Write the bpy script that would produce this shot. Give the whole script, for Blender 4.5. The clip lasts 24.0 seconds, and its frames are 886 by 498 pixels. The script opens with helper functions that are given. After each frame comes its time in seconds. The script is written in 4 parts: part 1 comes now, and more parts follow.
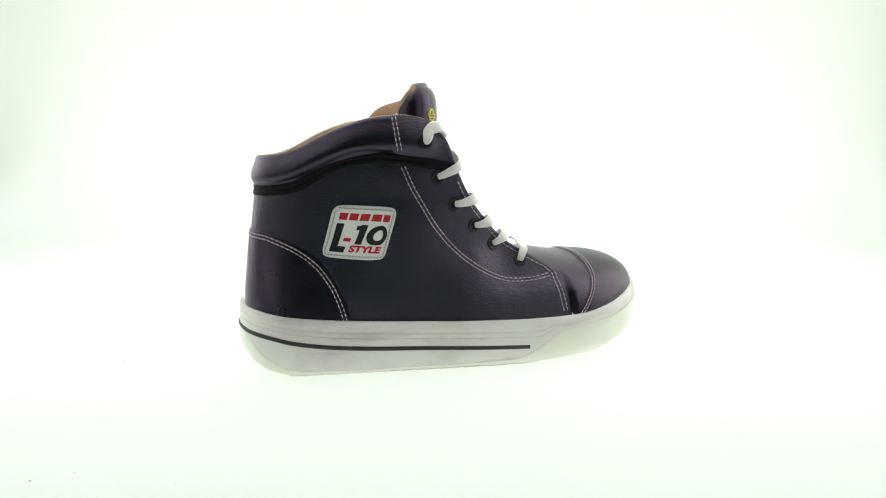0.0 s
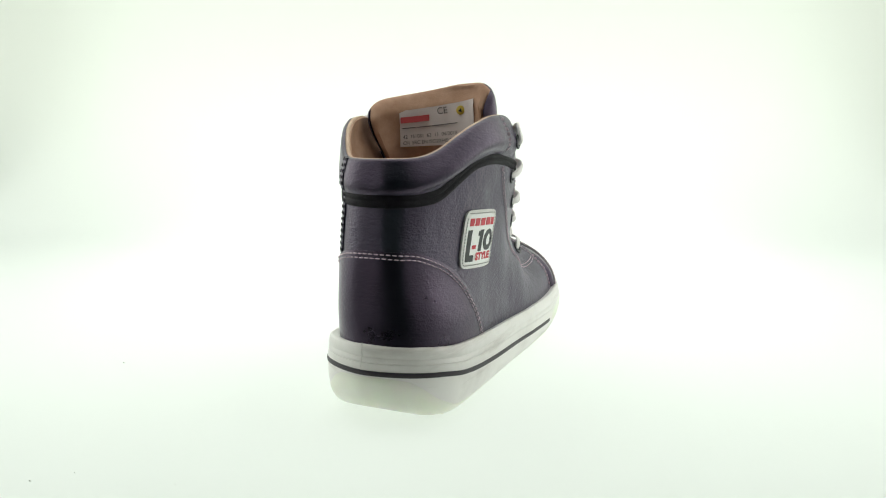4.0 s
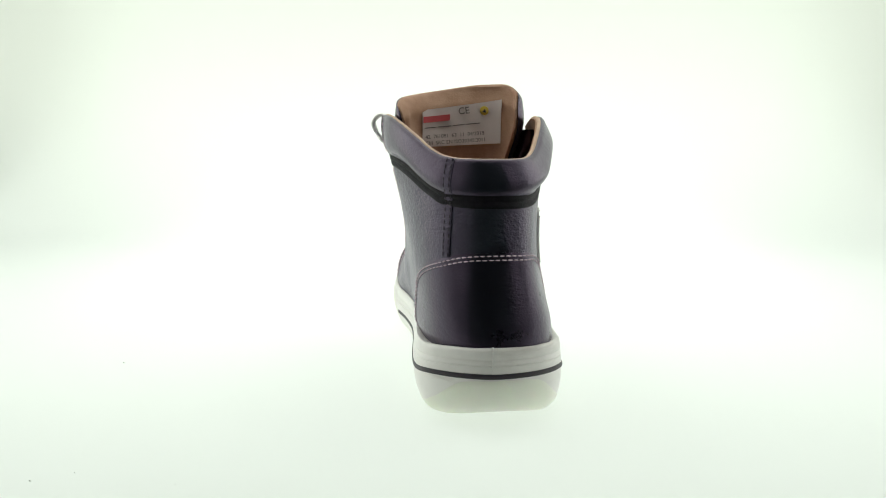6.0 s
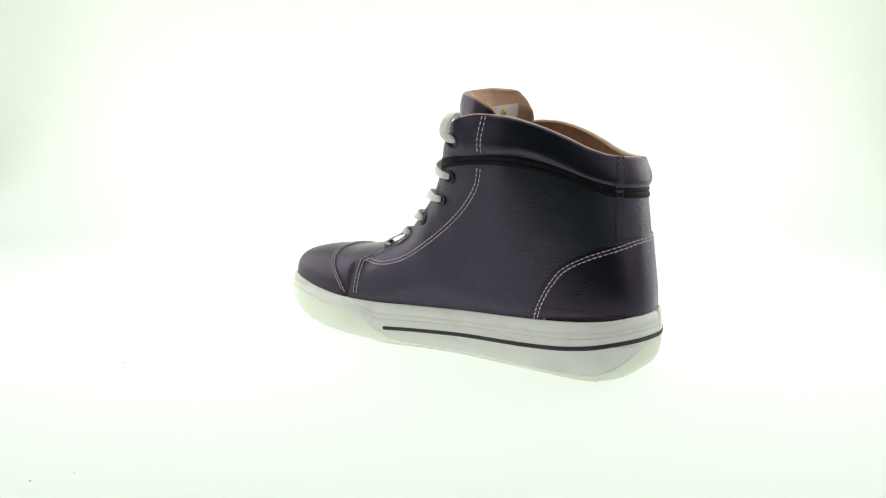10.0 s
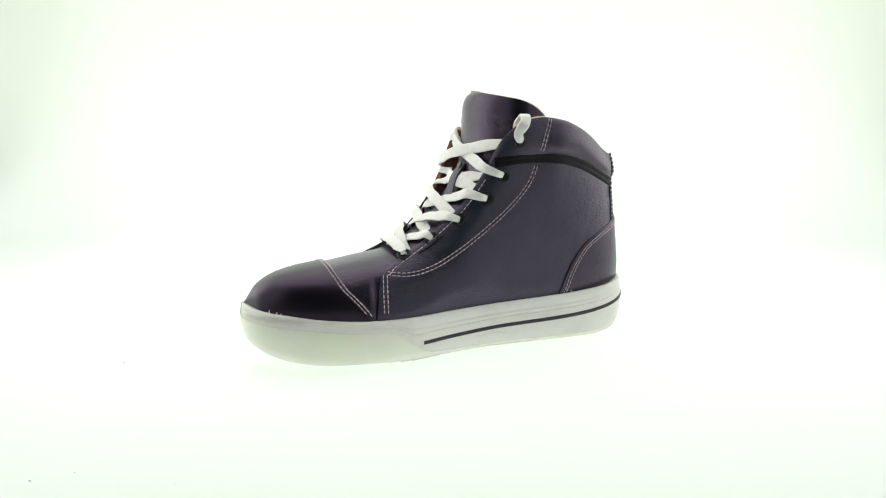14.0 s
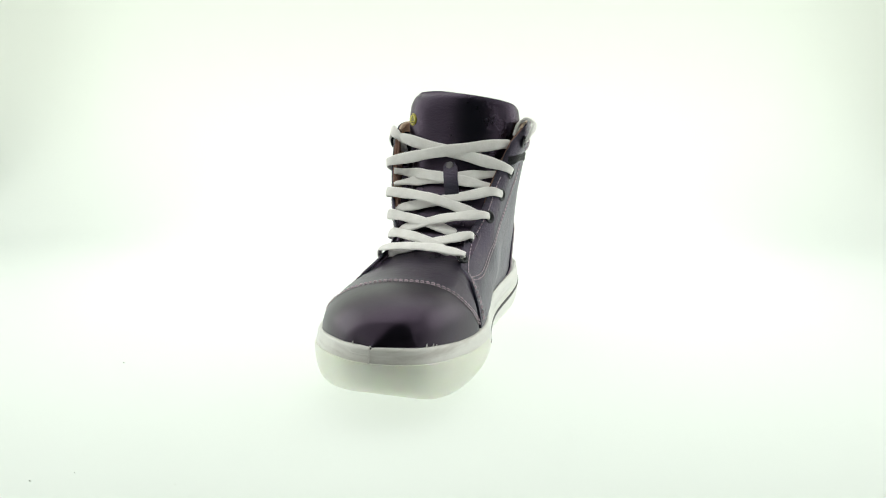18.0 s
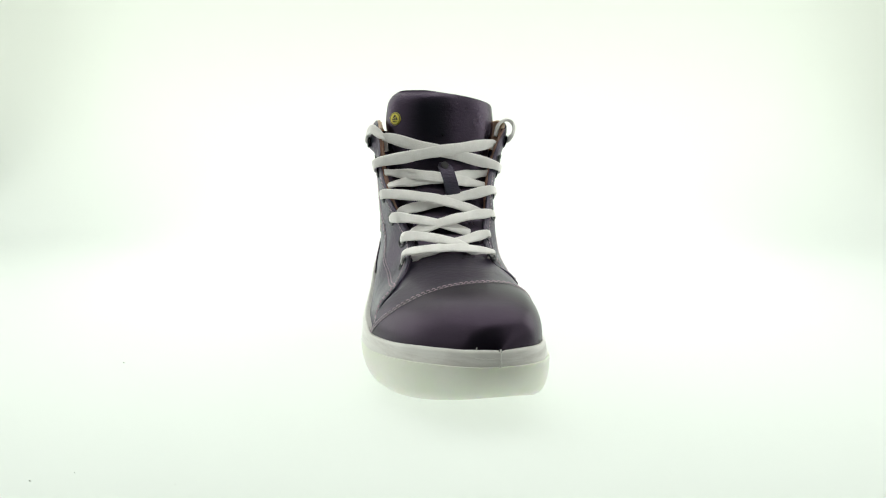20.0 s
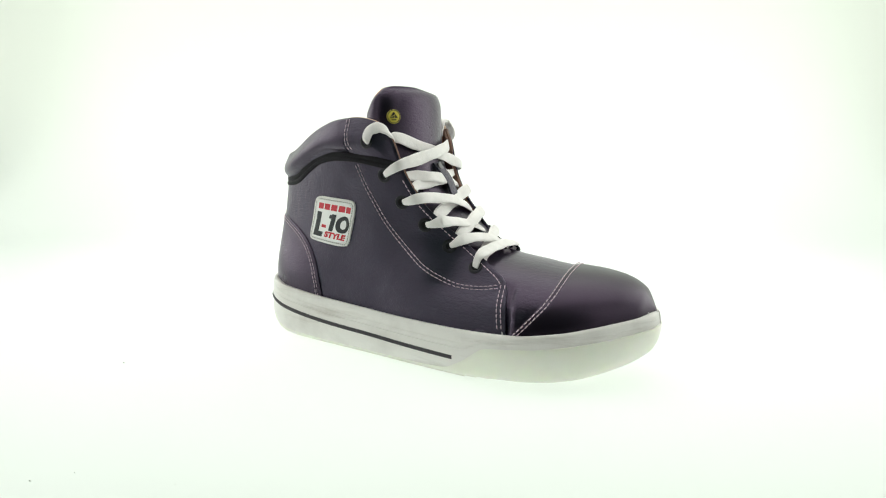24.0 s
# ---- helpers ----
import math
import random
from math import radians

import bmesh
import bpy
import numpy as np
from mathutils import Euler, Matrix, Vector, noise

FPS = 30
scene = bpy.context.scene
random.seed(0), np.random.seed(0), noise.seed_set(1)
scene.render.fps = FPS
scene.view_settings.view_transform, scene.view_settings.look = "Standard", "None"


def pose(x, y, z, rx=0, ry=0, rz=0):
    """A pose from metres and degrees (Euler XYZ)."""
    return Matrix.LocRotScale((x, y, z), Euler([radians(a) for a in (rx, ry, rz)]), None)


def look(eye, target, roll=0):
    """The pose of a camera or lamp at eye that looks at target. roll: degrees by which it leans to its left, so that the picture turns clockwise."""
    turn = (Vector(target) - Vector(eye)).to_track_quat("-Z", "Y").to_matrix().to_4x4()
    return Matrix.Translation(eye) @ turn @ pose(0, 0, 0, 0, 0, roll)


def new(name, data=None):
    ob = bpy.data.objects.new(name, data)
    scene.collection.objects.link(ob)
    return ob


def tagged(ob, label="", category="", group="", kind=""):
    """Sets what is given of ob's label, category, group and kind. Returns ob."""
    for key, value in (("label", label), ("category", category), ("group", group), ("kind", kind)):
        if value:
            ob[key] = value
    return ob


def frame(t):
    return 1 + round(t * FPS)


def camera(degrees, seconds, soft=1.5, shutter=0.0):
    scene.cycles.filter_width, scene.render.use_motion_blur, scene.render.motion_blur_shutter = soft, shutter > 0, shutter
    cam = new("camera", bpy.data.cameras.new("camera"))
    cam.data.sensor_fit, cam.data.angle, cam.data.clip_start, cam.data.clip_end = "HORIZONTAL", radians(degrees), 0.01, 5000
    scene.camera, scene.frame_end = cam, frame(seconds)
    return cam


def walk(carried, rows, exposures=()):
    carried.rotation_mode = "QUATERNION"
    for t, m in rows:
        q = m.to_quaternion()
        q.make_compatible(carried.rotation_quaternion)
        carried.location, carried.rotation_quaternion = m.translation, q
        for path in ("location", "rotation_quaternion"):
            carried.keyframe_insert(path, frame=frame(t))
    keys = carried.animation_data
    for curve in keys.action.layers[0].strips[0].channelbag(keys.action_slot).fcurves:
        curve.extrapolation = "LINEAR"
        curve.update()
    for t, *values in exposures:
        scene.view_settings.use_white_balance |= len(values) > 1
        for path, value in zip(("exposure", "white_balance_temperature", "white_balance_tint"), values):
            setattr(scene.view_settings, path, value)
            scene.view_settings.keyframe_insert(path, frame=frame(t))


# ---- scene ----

# ---------- camera: stands still before a turning shoe ----------
cam = camera(72.06, 24.0, soft=1.1)
EYE = Vector((0.0, -0.43957, 0.14785))
AIM = EYE + Vector((-0.01333, 0.98484, -0.17294))
TURN_START, TURN_RATE = 17.297, 13.1965  # the turntable, in degrees and degrees a second
# the camera closes down a little whenever the shoe stands end-on and less dark leather fills its view
STOPS = [(float(k), -0.06 - 0.16 * math.sin(radians(TURN_START + TURN_RATE * k)) ** 2) for k in range(25)]
walk(cam, [(0.0, look(EYE, AIM, 0.125)), (24.0, look(EYE, AIM, 0.125))], STOPS)

# ---------- light: a small white photo tent ----------
world = bpy.data.worlds.new("world")
scene.world = world
world.use_nodes = True
world.node_tree.nodes["Background"].inputs[0].default_value = (0.80, 0.93, 0.85, 1)
world.node_tree.nodes["Background"].inputs[1].default_value = 0.05


def lamp(name, size_x, size_y, power, eye, target, colour=(0.963, 1.0, 0.935)):
    data = bpy.data.lights.new(name, "AREA")
    data.shape, data.size, data.size_y, data.energy, data.color = "RECTANGLE", size_x, size_y, power, colour
    ob = new(name, data)
    ob.matrix_world = look(eye, target)
    return ob


lamp("led_panel_top", 1.5, 1.1, 6.0, (0, 0.20, 0.94), (0, 0.19, 0))
lamp("led_panel_side", 0.7, 0.75, 2.5, (-0.78, 0.24, 0.42), (0, 0.24, 0.30))
lamp("led_panel_side", 0.7, 0.75, 2.5, (0.78, 0.24, 0.42), (0, 0.24, 0.30))
lamp("light_table_lamp", 0.9, 1.0, 7.4, (0, 0.25, -0.34), (0, 0.25, 0))
lamp("backlight_lamp", 3.0, 1.6, 21.0, (0, 1.30, 0.45), (0, 0.8, 0.45), (0.975, 1.0, 0.85))
# helper lamp, added to even out a dark band along the sweep's bend
lamp("backlight_lamp", 1.5, 0.5, 3.8, (0, 1.02, -0.16), (0, 0.70, 0.12))


# ---------- materials ----------
def material(name, colour, rough=0.5, metal=0.0, spec=0.5):
    m = bpy.data.materials.new(name)
    m.use_nodes = True
    b = m.node_tree.nodes["Principled BSDF"]
    b.inputs["Base Color"].default_value = (*colour, 1)
    b.inputs["Roughness"].default_value = rough
    b.inputs["Metallic"].default_value = metal
    b.inputs["Specular IOR Level"].default_value = spec
    return m


def node(m, kind, **values):
    n = m.node_tree.nodes.new(kind)
    for k, v in values.items():
        n.inputs[k.replace("_", " ")].default_value = v
    return n


def wire(m, a, out, b, inp):
    m.node_tree.links.new(a.outputs[out], b.inputs[inp])


def bsdf(m):
    return m.node_tree.nodes["Principled BSDF"]


def mottled(m, dark, light, scale, low=0.35, high=0.65, detail=6.0):
    """Two tones of one surface, mixed by noise at real-world scale."""
    co = node(m, "ShaderNodeTexCoord")
    nz = node(m, "ShaderNodeTexNoise", Scale=scale, Detail=detail, Roughness=0.6)
    ra = node(m, "ShaderNodeValToRGB")
    ra.color_ramp.elements[0].position, ra.color_ramp.elements[1].position = low, high
    ra.color_ramp.elements[0].color, ra.color_ramp.elements[1].color = (*dark, 1), (*light, 1)
    wire(m, co, "Object", nz, "Vector")
    wire(m, nz, "Fac", ra, "Fac")
    wire(m, ra, "Color", bsdf(m), "Base Color")
    return co, nz, ra


def bumps(m, co, layers):
    """Relief: rows of (texture node, output, strength, distance)."""
    last = None
    for tex, out, strength, dist in layers:
        wire(m, co, "Object", tex, "Vector")
        bp = node(m, "ShaderNodeBump", Strength=strength, Distance=dist)
        wire(m, tex, out, bp, "Height")
        if last:
            wire(m, last, "Normal", bp, "Normal")
        last = bp
    wire(m, last, "Normal", bsdf(m), "Normal")


def leather(name, dark, light, rough, grain, shine, folds=0.0, sheen=0.06):
    m = material(name, dark, rough, 0, 0.5)
    bsdf(m).inputs["Specular Tint"].default_value = (0.91, 0.645, 1.0, 1)
    bsdf(m).inputs["Specular IOR Level"].default_value = shine
    bsdf(m).inputs["Sheen Weight"].default_value = sheen
    bsdf(m).inputs["Sheen Roughness"].default_value = 0.45
    bsdf(m).inputs["Sheen Tint"].default_value = (0.75, 0.30, 1.0, 1)
    co, nz, ra = mottled(m, dark, light, 45, 0.3, 0.7)
    vor = node(m, "ShaderNodeTexVoronoi", Scale=850.0)
    fine = node(m, "ShaderNodeTexNoise", Scale=620.0, Detail=4.0, Roughness=0.6)
    crease = node(m, "ShaderNodeTexNoise", Scale=38.0, Detail=3.0, Roughness=0.5, Distortion=0.6)
    layers = []
    if folds:
        # soft walking creases, gathered in patches
        fold = node(m, "ShaderNodeTexNoise", Scale=34.0, Detail=3.0, Roughness=0.55, Distortion=0.9)
        fold.noise_type = "RIDGED_MULTIFRACTAL"
        layers.append((fold, "Fac", 0.27 * folds, 0.0022))
    # fine grain drawn out along the shoe
    drawn = node(m, "ShaderNodeMapping", Scale=(270.0, 270.0, 720.0))
    wire(m, co, "Object", drawn, "Vector")
    lines = node(m, "ShaderNodeTexNoise", Scale=1.0, Detail=3.0, Roughness=0.55)
    bumps(m, co, layers + [(lines, "Fac", 0.60 * grain, 0.0010), (crease, "Fac", 0.20 * grain, 0.004), (vor, "Distance", 0.40 * grain, 0.0004), (fine, "Fac", 0.40 * grain, 0.0004)])
    wire(m, drawn, "Vector", lines, "Vector")
    rn = node(m, "ShaderNodeMapRange", To_Min=rough - 0.06, To_Max=rough + 0.08)
    wire(m, nz, "Fac", rn, "Value")
    wire(m, rn, "Result", bsdf(m), "Roughness")
    return m


LEATHER = leather("purple_black_leather", (0.0110, 0.0188, 0.0218), (0.0172, 0.0262, 0.0308), 0.32, 0.75, 0.68, 1.0)
SMOOTH = leather("smooth_counter_leather", (0.0022, 0.0050, 0.0056), (0.0045, 0.0085, 0.0096), 0.28, 0.34, 0.74)
CAP = leather("toe_cap_leather", (0.0006, 0.0014, 0.0015), (0.0014, 0.0024, 0.0026), 0.335, 0.10, 0.66, 0.0, 0.0)
PAD = leather("collar_leather", (0.0018, 0.0042, 0.0046), (0.0036, 0.0062, 0.0070), 0.28, 0.42, 0.68)
COLLAR = leather("padded_collar_leather", (0.0040, 0.0092, 0.0100), (0.0075, 0.0140, 0.0155), 0.29, 0.38, 0.68)
ELASTIC = material("black_elastic", (0.008, 0.006, 0.010), 0.6, 0, 0.14)
_co, _nz, _ra = mottled(ELASTIC, (0.006, 0.005, 0.008), (0.011, 0.009, 0.013), 260)
bumps(ELASTIC, _co, [(node(ELASTIC, "ShaderNodeTexNoise", Scale=1300.0, Detail=2.0), "Fac", 0.5, 0.0005)])
# tan darkened in its colour for the shade inside the shoe
LINING = material("tan_lining_shaded", (0.42, 0.27, 0.17), 0.85, 0, 0.2)
_co, _nz, _ra = mottled(LINING, (0.36, 0.205, 0.138), (0.48, 0.30, 0.213), 60)
bumps(LINING, _co, [(node(LINING, "ShaderNodeTexNoise", Scale=900.0, Detail=3.0), "Fac", 0.4, 0.0006)])
# the lining's lighter tone, without the shade put into its colour
PIPING = material("pale_tan_piping", (0.60, 0.44, 0.33), 0.8, 0, 0.2)
_co, _nz, _ra = mottled(PIPING, (0.54, 0.38, 0.28), (0.66, 0.49, 0.38), 90)
RUBBER = material("white_rubber", (0.72, 0.70, 0.67), 0.30, 0, 0.5)
_co, _nz, _ra = mottled(RUBBER, (0.64, 0.605, 0.585), (0.78, 0.75, 0.73), 30, 0.2, 0.5)
_mp = node(RUBBER, "ShaderNodeMapping", Scale=(10.0, 10.0, 70.0))
_sm = node(RUBBER, "ShaderNodeTexNoise", Scale=1.0, Detail=6.0, Roughness=0.65)
_sr = node(RUBBER, "ShaderNodeValToRGB")
_sr.color_ramp.elements[0].position, _sr.color_ramp.elements[1].position = 0.52, 0.78
_sr.color_ramp.elements[0].color, _sr.color_ramp.elements[1].color = (0, 0, 0, 1), (0.8, 0.8, 0.8, 1)
_mix = RUBBER.node_tree.nodes.new("ShaderNodeMixRGB")
_mix.inputs[2].default_value = (0.36, 0.30, 0.27, 1)
wire(RUBBER, _co, "Object", _mp, "Vector")
wire(RUBBER, _mp, "Vector", _sm, "Vector")
wire(RUBBER, _sm, "Fac", _sr, "Fac")
wire(RUBBER, _sr, "Color", _mix, 0)
wire(RUBBER, _ra, "Color", _mix, 1)
RUBBER.node_tree.links.new(_mix.outputs[0], bsdf(RUBBER).inputs["Base Color"])
bumps(RUBBER, _co, [(node(RUBBER, "ShaderNodeTexNoise", Scale=500.0, Detail=3.0), "Fac", 0.15, 0.0006)])
CUP = material("pale_green_rubber", (0.74, 0.76, 0.66), 0.38, 0, 0.4)
_co, _nz, _ra = mottled(CUP, (0.80, 0.795, 0.71), (0.85, 0.845, 0.77), 22)
bsdf(CUP).inputs["Subsurface Weight"].default_value = 0.85
bsdf(CUP).inputs["Subsurface Radius"].default_value = (0.022, 0.026, 0.018)
STRIPE = material("black_rubber_line", (0.02, 0.012, 0.02), 0.5)
THREAD = material("pale_pink_thread", (0.70, 0.56, 0.64), 0.8, 0, 0.2)
BLACK_THREAD = material("dark_thread", (0.02, 0.016, 0.022), 0.7)
LACE = material("white_lace", (0.90, 0.89, 0.87), 0.85, 0, 0.2)
bsdf(LACE).inputs["Sheen Weight"].default_value = 0.3
bsdf(LACE).inputs["Sheen Roughness"].default_value = 0.5
_co, _nz, _ra = mottled(LACE, (0.87, 0.83, 0.82), (0.95, 0.91, 0.905), 160)
_wv = node(LACE, "ShaderNodeTexVoronoi", Scale=1100.0)
bumps(LACE, _co, [(_wv, "Distance", 0.3, 0.0004), (node(LACE, "ShaderNodeTexNoise", Scale=300.0, Detail=3.0), "Fac", 0.25, 0.0005)])
WHITE = material("tent_white", (0.86, 0.86, 0.86), 0.9, 0, 0.1)
METAL = material("black_eyelet_metal", (0.03, 0.03, 0.035), 0.35, 0.7)
RIVET = material("gunmetal_rivet", (0.16, 0.15, 0.16), 0.3, 0.9)
PATCH = material("white_patch", (0.80, 0.78, 0.76), 0.5)
RED = material("red_print", (0.55, 0.02, 0.04), 0.5)
BLACK = material("black_print", (0.012, 0.012, 0.016), 0.5)
YELLOW = material("yellow_badge", (0.66, 0.56, 0.07), 0.5)
# white satin, its colour greyed for the shade behind the tongue
CLOTH = material("white_satin_label_shaded", (0.66, 0.58, 0.58), 0.55)
SHEET = bpy.data.materials.new("translucent_white_sheet")
SHEET.use_nodes = True
SHEET.node_tree.nodes.remove(SHEET.node_tree.nodes["Principled BSDF"])
_df, _tr, _mx = SHEET.node_tree.nodes.new("ShaderNodeBsdfDiffuse"), SHEET.node_tree.nodes.new("ShaderNodeBsdfTranslucent"), SHEET.node_tree.nodes.new("ShaderNodeMixShader")
for _n in (_df, _tr):
    _n.inputs[0].default_value = (0.847, 0.89, 0.858, 1)
SHEET.node_tree.links.new(_df.outputs[0], _mx.inputs[1])
SHEET.node_tree.links.new(_tr.outputs[0], _mx.inputs[2])
SHEET.node_tree.links.new(_mx.outputs[0], SHEET.node_tree.nodes["Material Output"].inputs[0])
BROWN = material("brown_binding", (0.20, 0.10, 0.07), 0.6)
mottled(BROWN, (0.165, 0.08, 0.055), (0.235, 0.122, 0.088), 70)
# near-black that paints the darkness inside an eyelet
HOLE = material("eyelet_shadow", (0.006, 0.006, 0.007), 0.9)
FIELD_WHITE = material("patch_white_field", (0.90, 0.90, 0.89), 0.55)
GREY_THREAD = material("grey_thread", (0.42, 0.41, 0.40), 0.8)
PRINT = material("grey_print", (0.10, 0.09, 0.10), 0.7)
RED_FADED = material("faded_red_print", (0.50, 0.07, 0.08), 0.6)
YELLOW_FADED = material("faded_yellow_print", (0.55, 0.38, 0.05), 0.6)
DUST = material("grey_dust", (0.74, 0.77, 0.73), 0.9)
# for unseen panels that only darken reflections in the shoe
DARK = material("unseen_front_dark", (0.01, 0.012, 0.012), 0.9)


# ---------- building helpers (shape numbers in millimetres) ----------
def mesh_object(name, verts, faces, mat, parent=None, label="", smooth=True):
    me = bpy.data.meshes.new(name)
    me.from_pydata([tuple(float(c) * 0.001 for c in v) for v in verts], [], faces)
    me.materials.append(mat)
    bm = bmesh.new()
    bm.from_mesh(me)
    bmesh.ops.remove_doubles(bm, verts=bm.verts, dist=1e-6)
    bmesh.ops.recalc_face_normals(bm, faces=bm.faces)
    for fc in bm.faces:
        fc.smooth = smooth
    for ed in bm.edges:
        if len(ed.link_faces) == 2 and ed.calc_face_angle(0) > 0.85:
            ed.smooth = False
    bm.to_mesh(me)
    bm.free()
    ob = new(name, me)
    ob.parent = parent
    if label:
        tagged(ob, label)
    return ob


part = mesh_object


class Build:
    """Collects the pieces of one mesh."""

    def __init__(self):
        self.v, self.f = [], []

    def grid(self, p, close=False):
        n, m = len(p), len(p[0])
        b = len(self.v)
        self.v += [q for row in p for q in row]
        for i in range(n if close else n - 1):
            for j in range(m - 1):
                k = (i + 1) % n
                self.f.append((b + i * m + j, b + k * m + j, b + k * m + j + 1, b + i * m + j + 1))
        return b

    def fan(self, ring):
        b = len(self.v)
        self.v += list(ring)
        self.f.append(tuple(range(b, b + len(ring))))

    def slab(self, a, c):
        """A sheet with thickness between two equal grids, closed round its rim."""
        n, m = len(a), len(a[0])
        p = self.grid(a)
        q = self.grid(c)
        rim = [(i, 0) for i in range(n)] + [(n - 1, j) for j in range(1, m)] + [(i, m - 1) for i in range(n - 2, -1, -1)] + [(0, j) for j in range(m - 2, 0, -1)]
        for (i, j), (k, l) in zip(rim, rim[1:] + rim[:1]):
            self.f.append((p + i * m + j, p + k * m + l, q + k * m + l, q + i * m + j))

    def tube(self, pts, r, sides=6, flat=1.0, ups=None, closed=False):
        """A round or flattened cord along points."""
        pts = [Vector(p) for p in pts]
        rows = []
        n = len(pts)
        for i, p in enumerate(pts):
            d = (pts[(i + 1) % n if closed else min(i + 1, n - 1)] - pts[i - 1 if closed or i else 0]).normalized()
            up = Vector(ups[i]) if ups is not None else (Vector((0, 0, 1)) if abs(d.z) < 0.9 else Vector((1, 0, 0)))
            s = d.cross(up).normalized()
            w = s.cross(d).normalized()
            rr = r[i] if isinstance(r, (list, tuple)) else r
            rows.append([p + s * (math.cos(a) * rr) + w * (math.sin(a) * rr * flat) for a in [math.tau * k / sides for k in range(sides + 1)]])
        self.grid(rows, closed)
        if not closed:
            self.fan(rows[0][:-1])
            self.fan(rows[-1][:-1])

    def make(self, name, mat, parent, label="", smooth=True):
        return mesh_object(name, self.v, self.f, mat, parent, label, smooth)


def pchip(xs, ys):
    """A smooth curve without overshoot through a few knots."""
    xs, ys = np.array(xs, float), np.array(ys, float)
    h = np.diff(xs)
    s = np.diff(ys) / h
    d = np.zeros(len(xs))
    for i in range(1, len(xs) - 1):
        if s[i - 1] * s[i] > 0:
            a, b = 2 * h[i] + h[i - 1], h[i] + 2 * h[i - 1]
            d[i] = (a + b) / (a / s[i - 1] + b / s[i])
    d[0], d[-1] = s[0], s[-1]

    def at(x):
        x = np.clip(x, xs[0], xs[-1])
        i = np.clip(np.searchsorted(xs, x) - 1, 0, len(h) - 1)
        t = (x - xs[i]) / h[i]
        return ((1 + 2 * t) * ys[i] + t * h[i] * d[i]) * (1 - t) ** 2 + ((3 - 2 * t) * ys[i + 1] - (1 - t) * h[i] * d[i + 1]) * t ** 2

    return at


def loop_curve(pts, n):
    """A closed Catmull-Rom curve, resampled evenly to n points."""
    p = np.array(pts, float)
    k = len(p)
    out = []
    for i in range(k):
        a, b, c, d = p[i - 1], p[i], p[(i + 1) % k], p[(i + 2) % k]
        for t in np.linspace(0, 1, 24, endpoint=False):
            out.append(0.5 * (2 * b + (c - a) * t + (2 * a - 5 * b + 4 * c - d) * t * t + (3 * b - a - 3 * c + d) * t ** 3))
    out = np.array(out)
    return even(np.vstack([out, out[:1]]), n + 1)[:-1]


def even(p, n):
    p = np.array(p, float)
    s = np.concatenate([[0], np.cumsum(np.linalg.norm(np.diff(p, axis=0), axis=1))])
    t = np.linspace(0, s[-1], n)
    return np.stack([np.interp(t, s, p[:, i]) for i in range(p.shape[1])], 1)


def open_curve(pts, n):
    """A Catmull-Rom curve through knots, resampled evenly."""
    p = np.array(pts, float)
    q = np.vstack([2 * p[0] - p[1], p, 2 * p[-1] - p[-2]])
    out = []
    for i in range(1, len(q) - 2):
        a, b, c, d = q[i - 1], q[i], q[i + 1], q[i + 2]
        for t in np.linspace(0, 1, 16, endpoint=False):
            out.append(0.5 * (2 * b + (c - a) * t + (2 * a - 5 * b + 4 * c - d) * t * t + (3 * b - a - 3 * c + d) * t ** 3))
    out.append(p[-1])
    return even(out, n)


# ---------- the tent ----------
def box(name, lo, hi, mat, label, category):
    b = Build()
    (x0, y0, z0), (x1, y1, z1) = lo, hi
    b.v = [(x, y, z) for z in (z0, z1) for x, y in ((x0, y0), (x1, y0), (x1, y1), (x0, y1))]
    b.f = [(0, 1, 2, 3), (4, 5, 6, 7), (0, 1, 5, 4), (1, 2, 6, 5), (2, 3, 7, 6), (3, 0, 4, 7)]
    return tagged(b.make(name, mat, None, smooth=False), label, category, kind="structure")


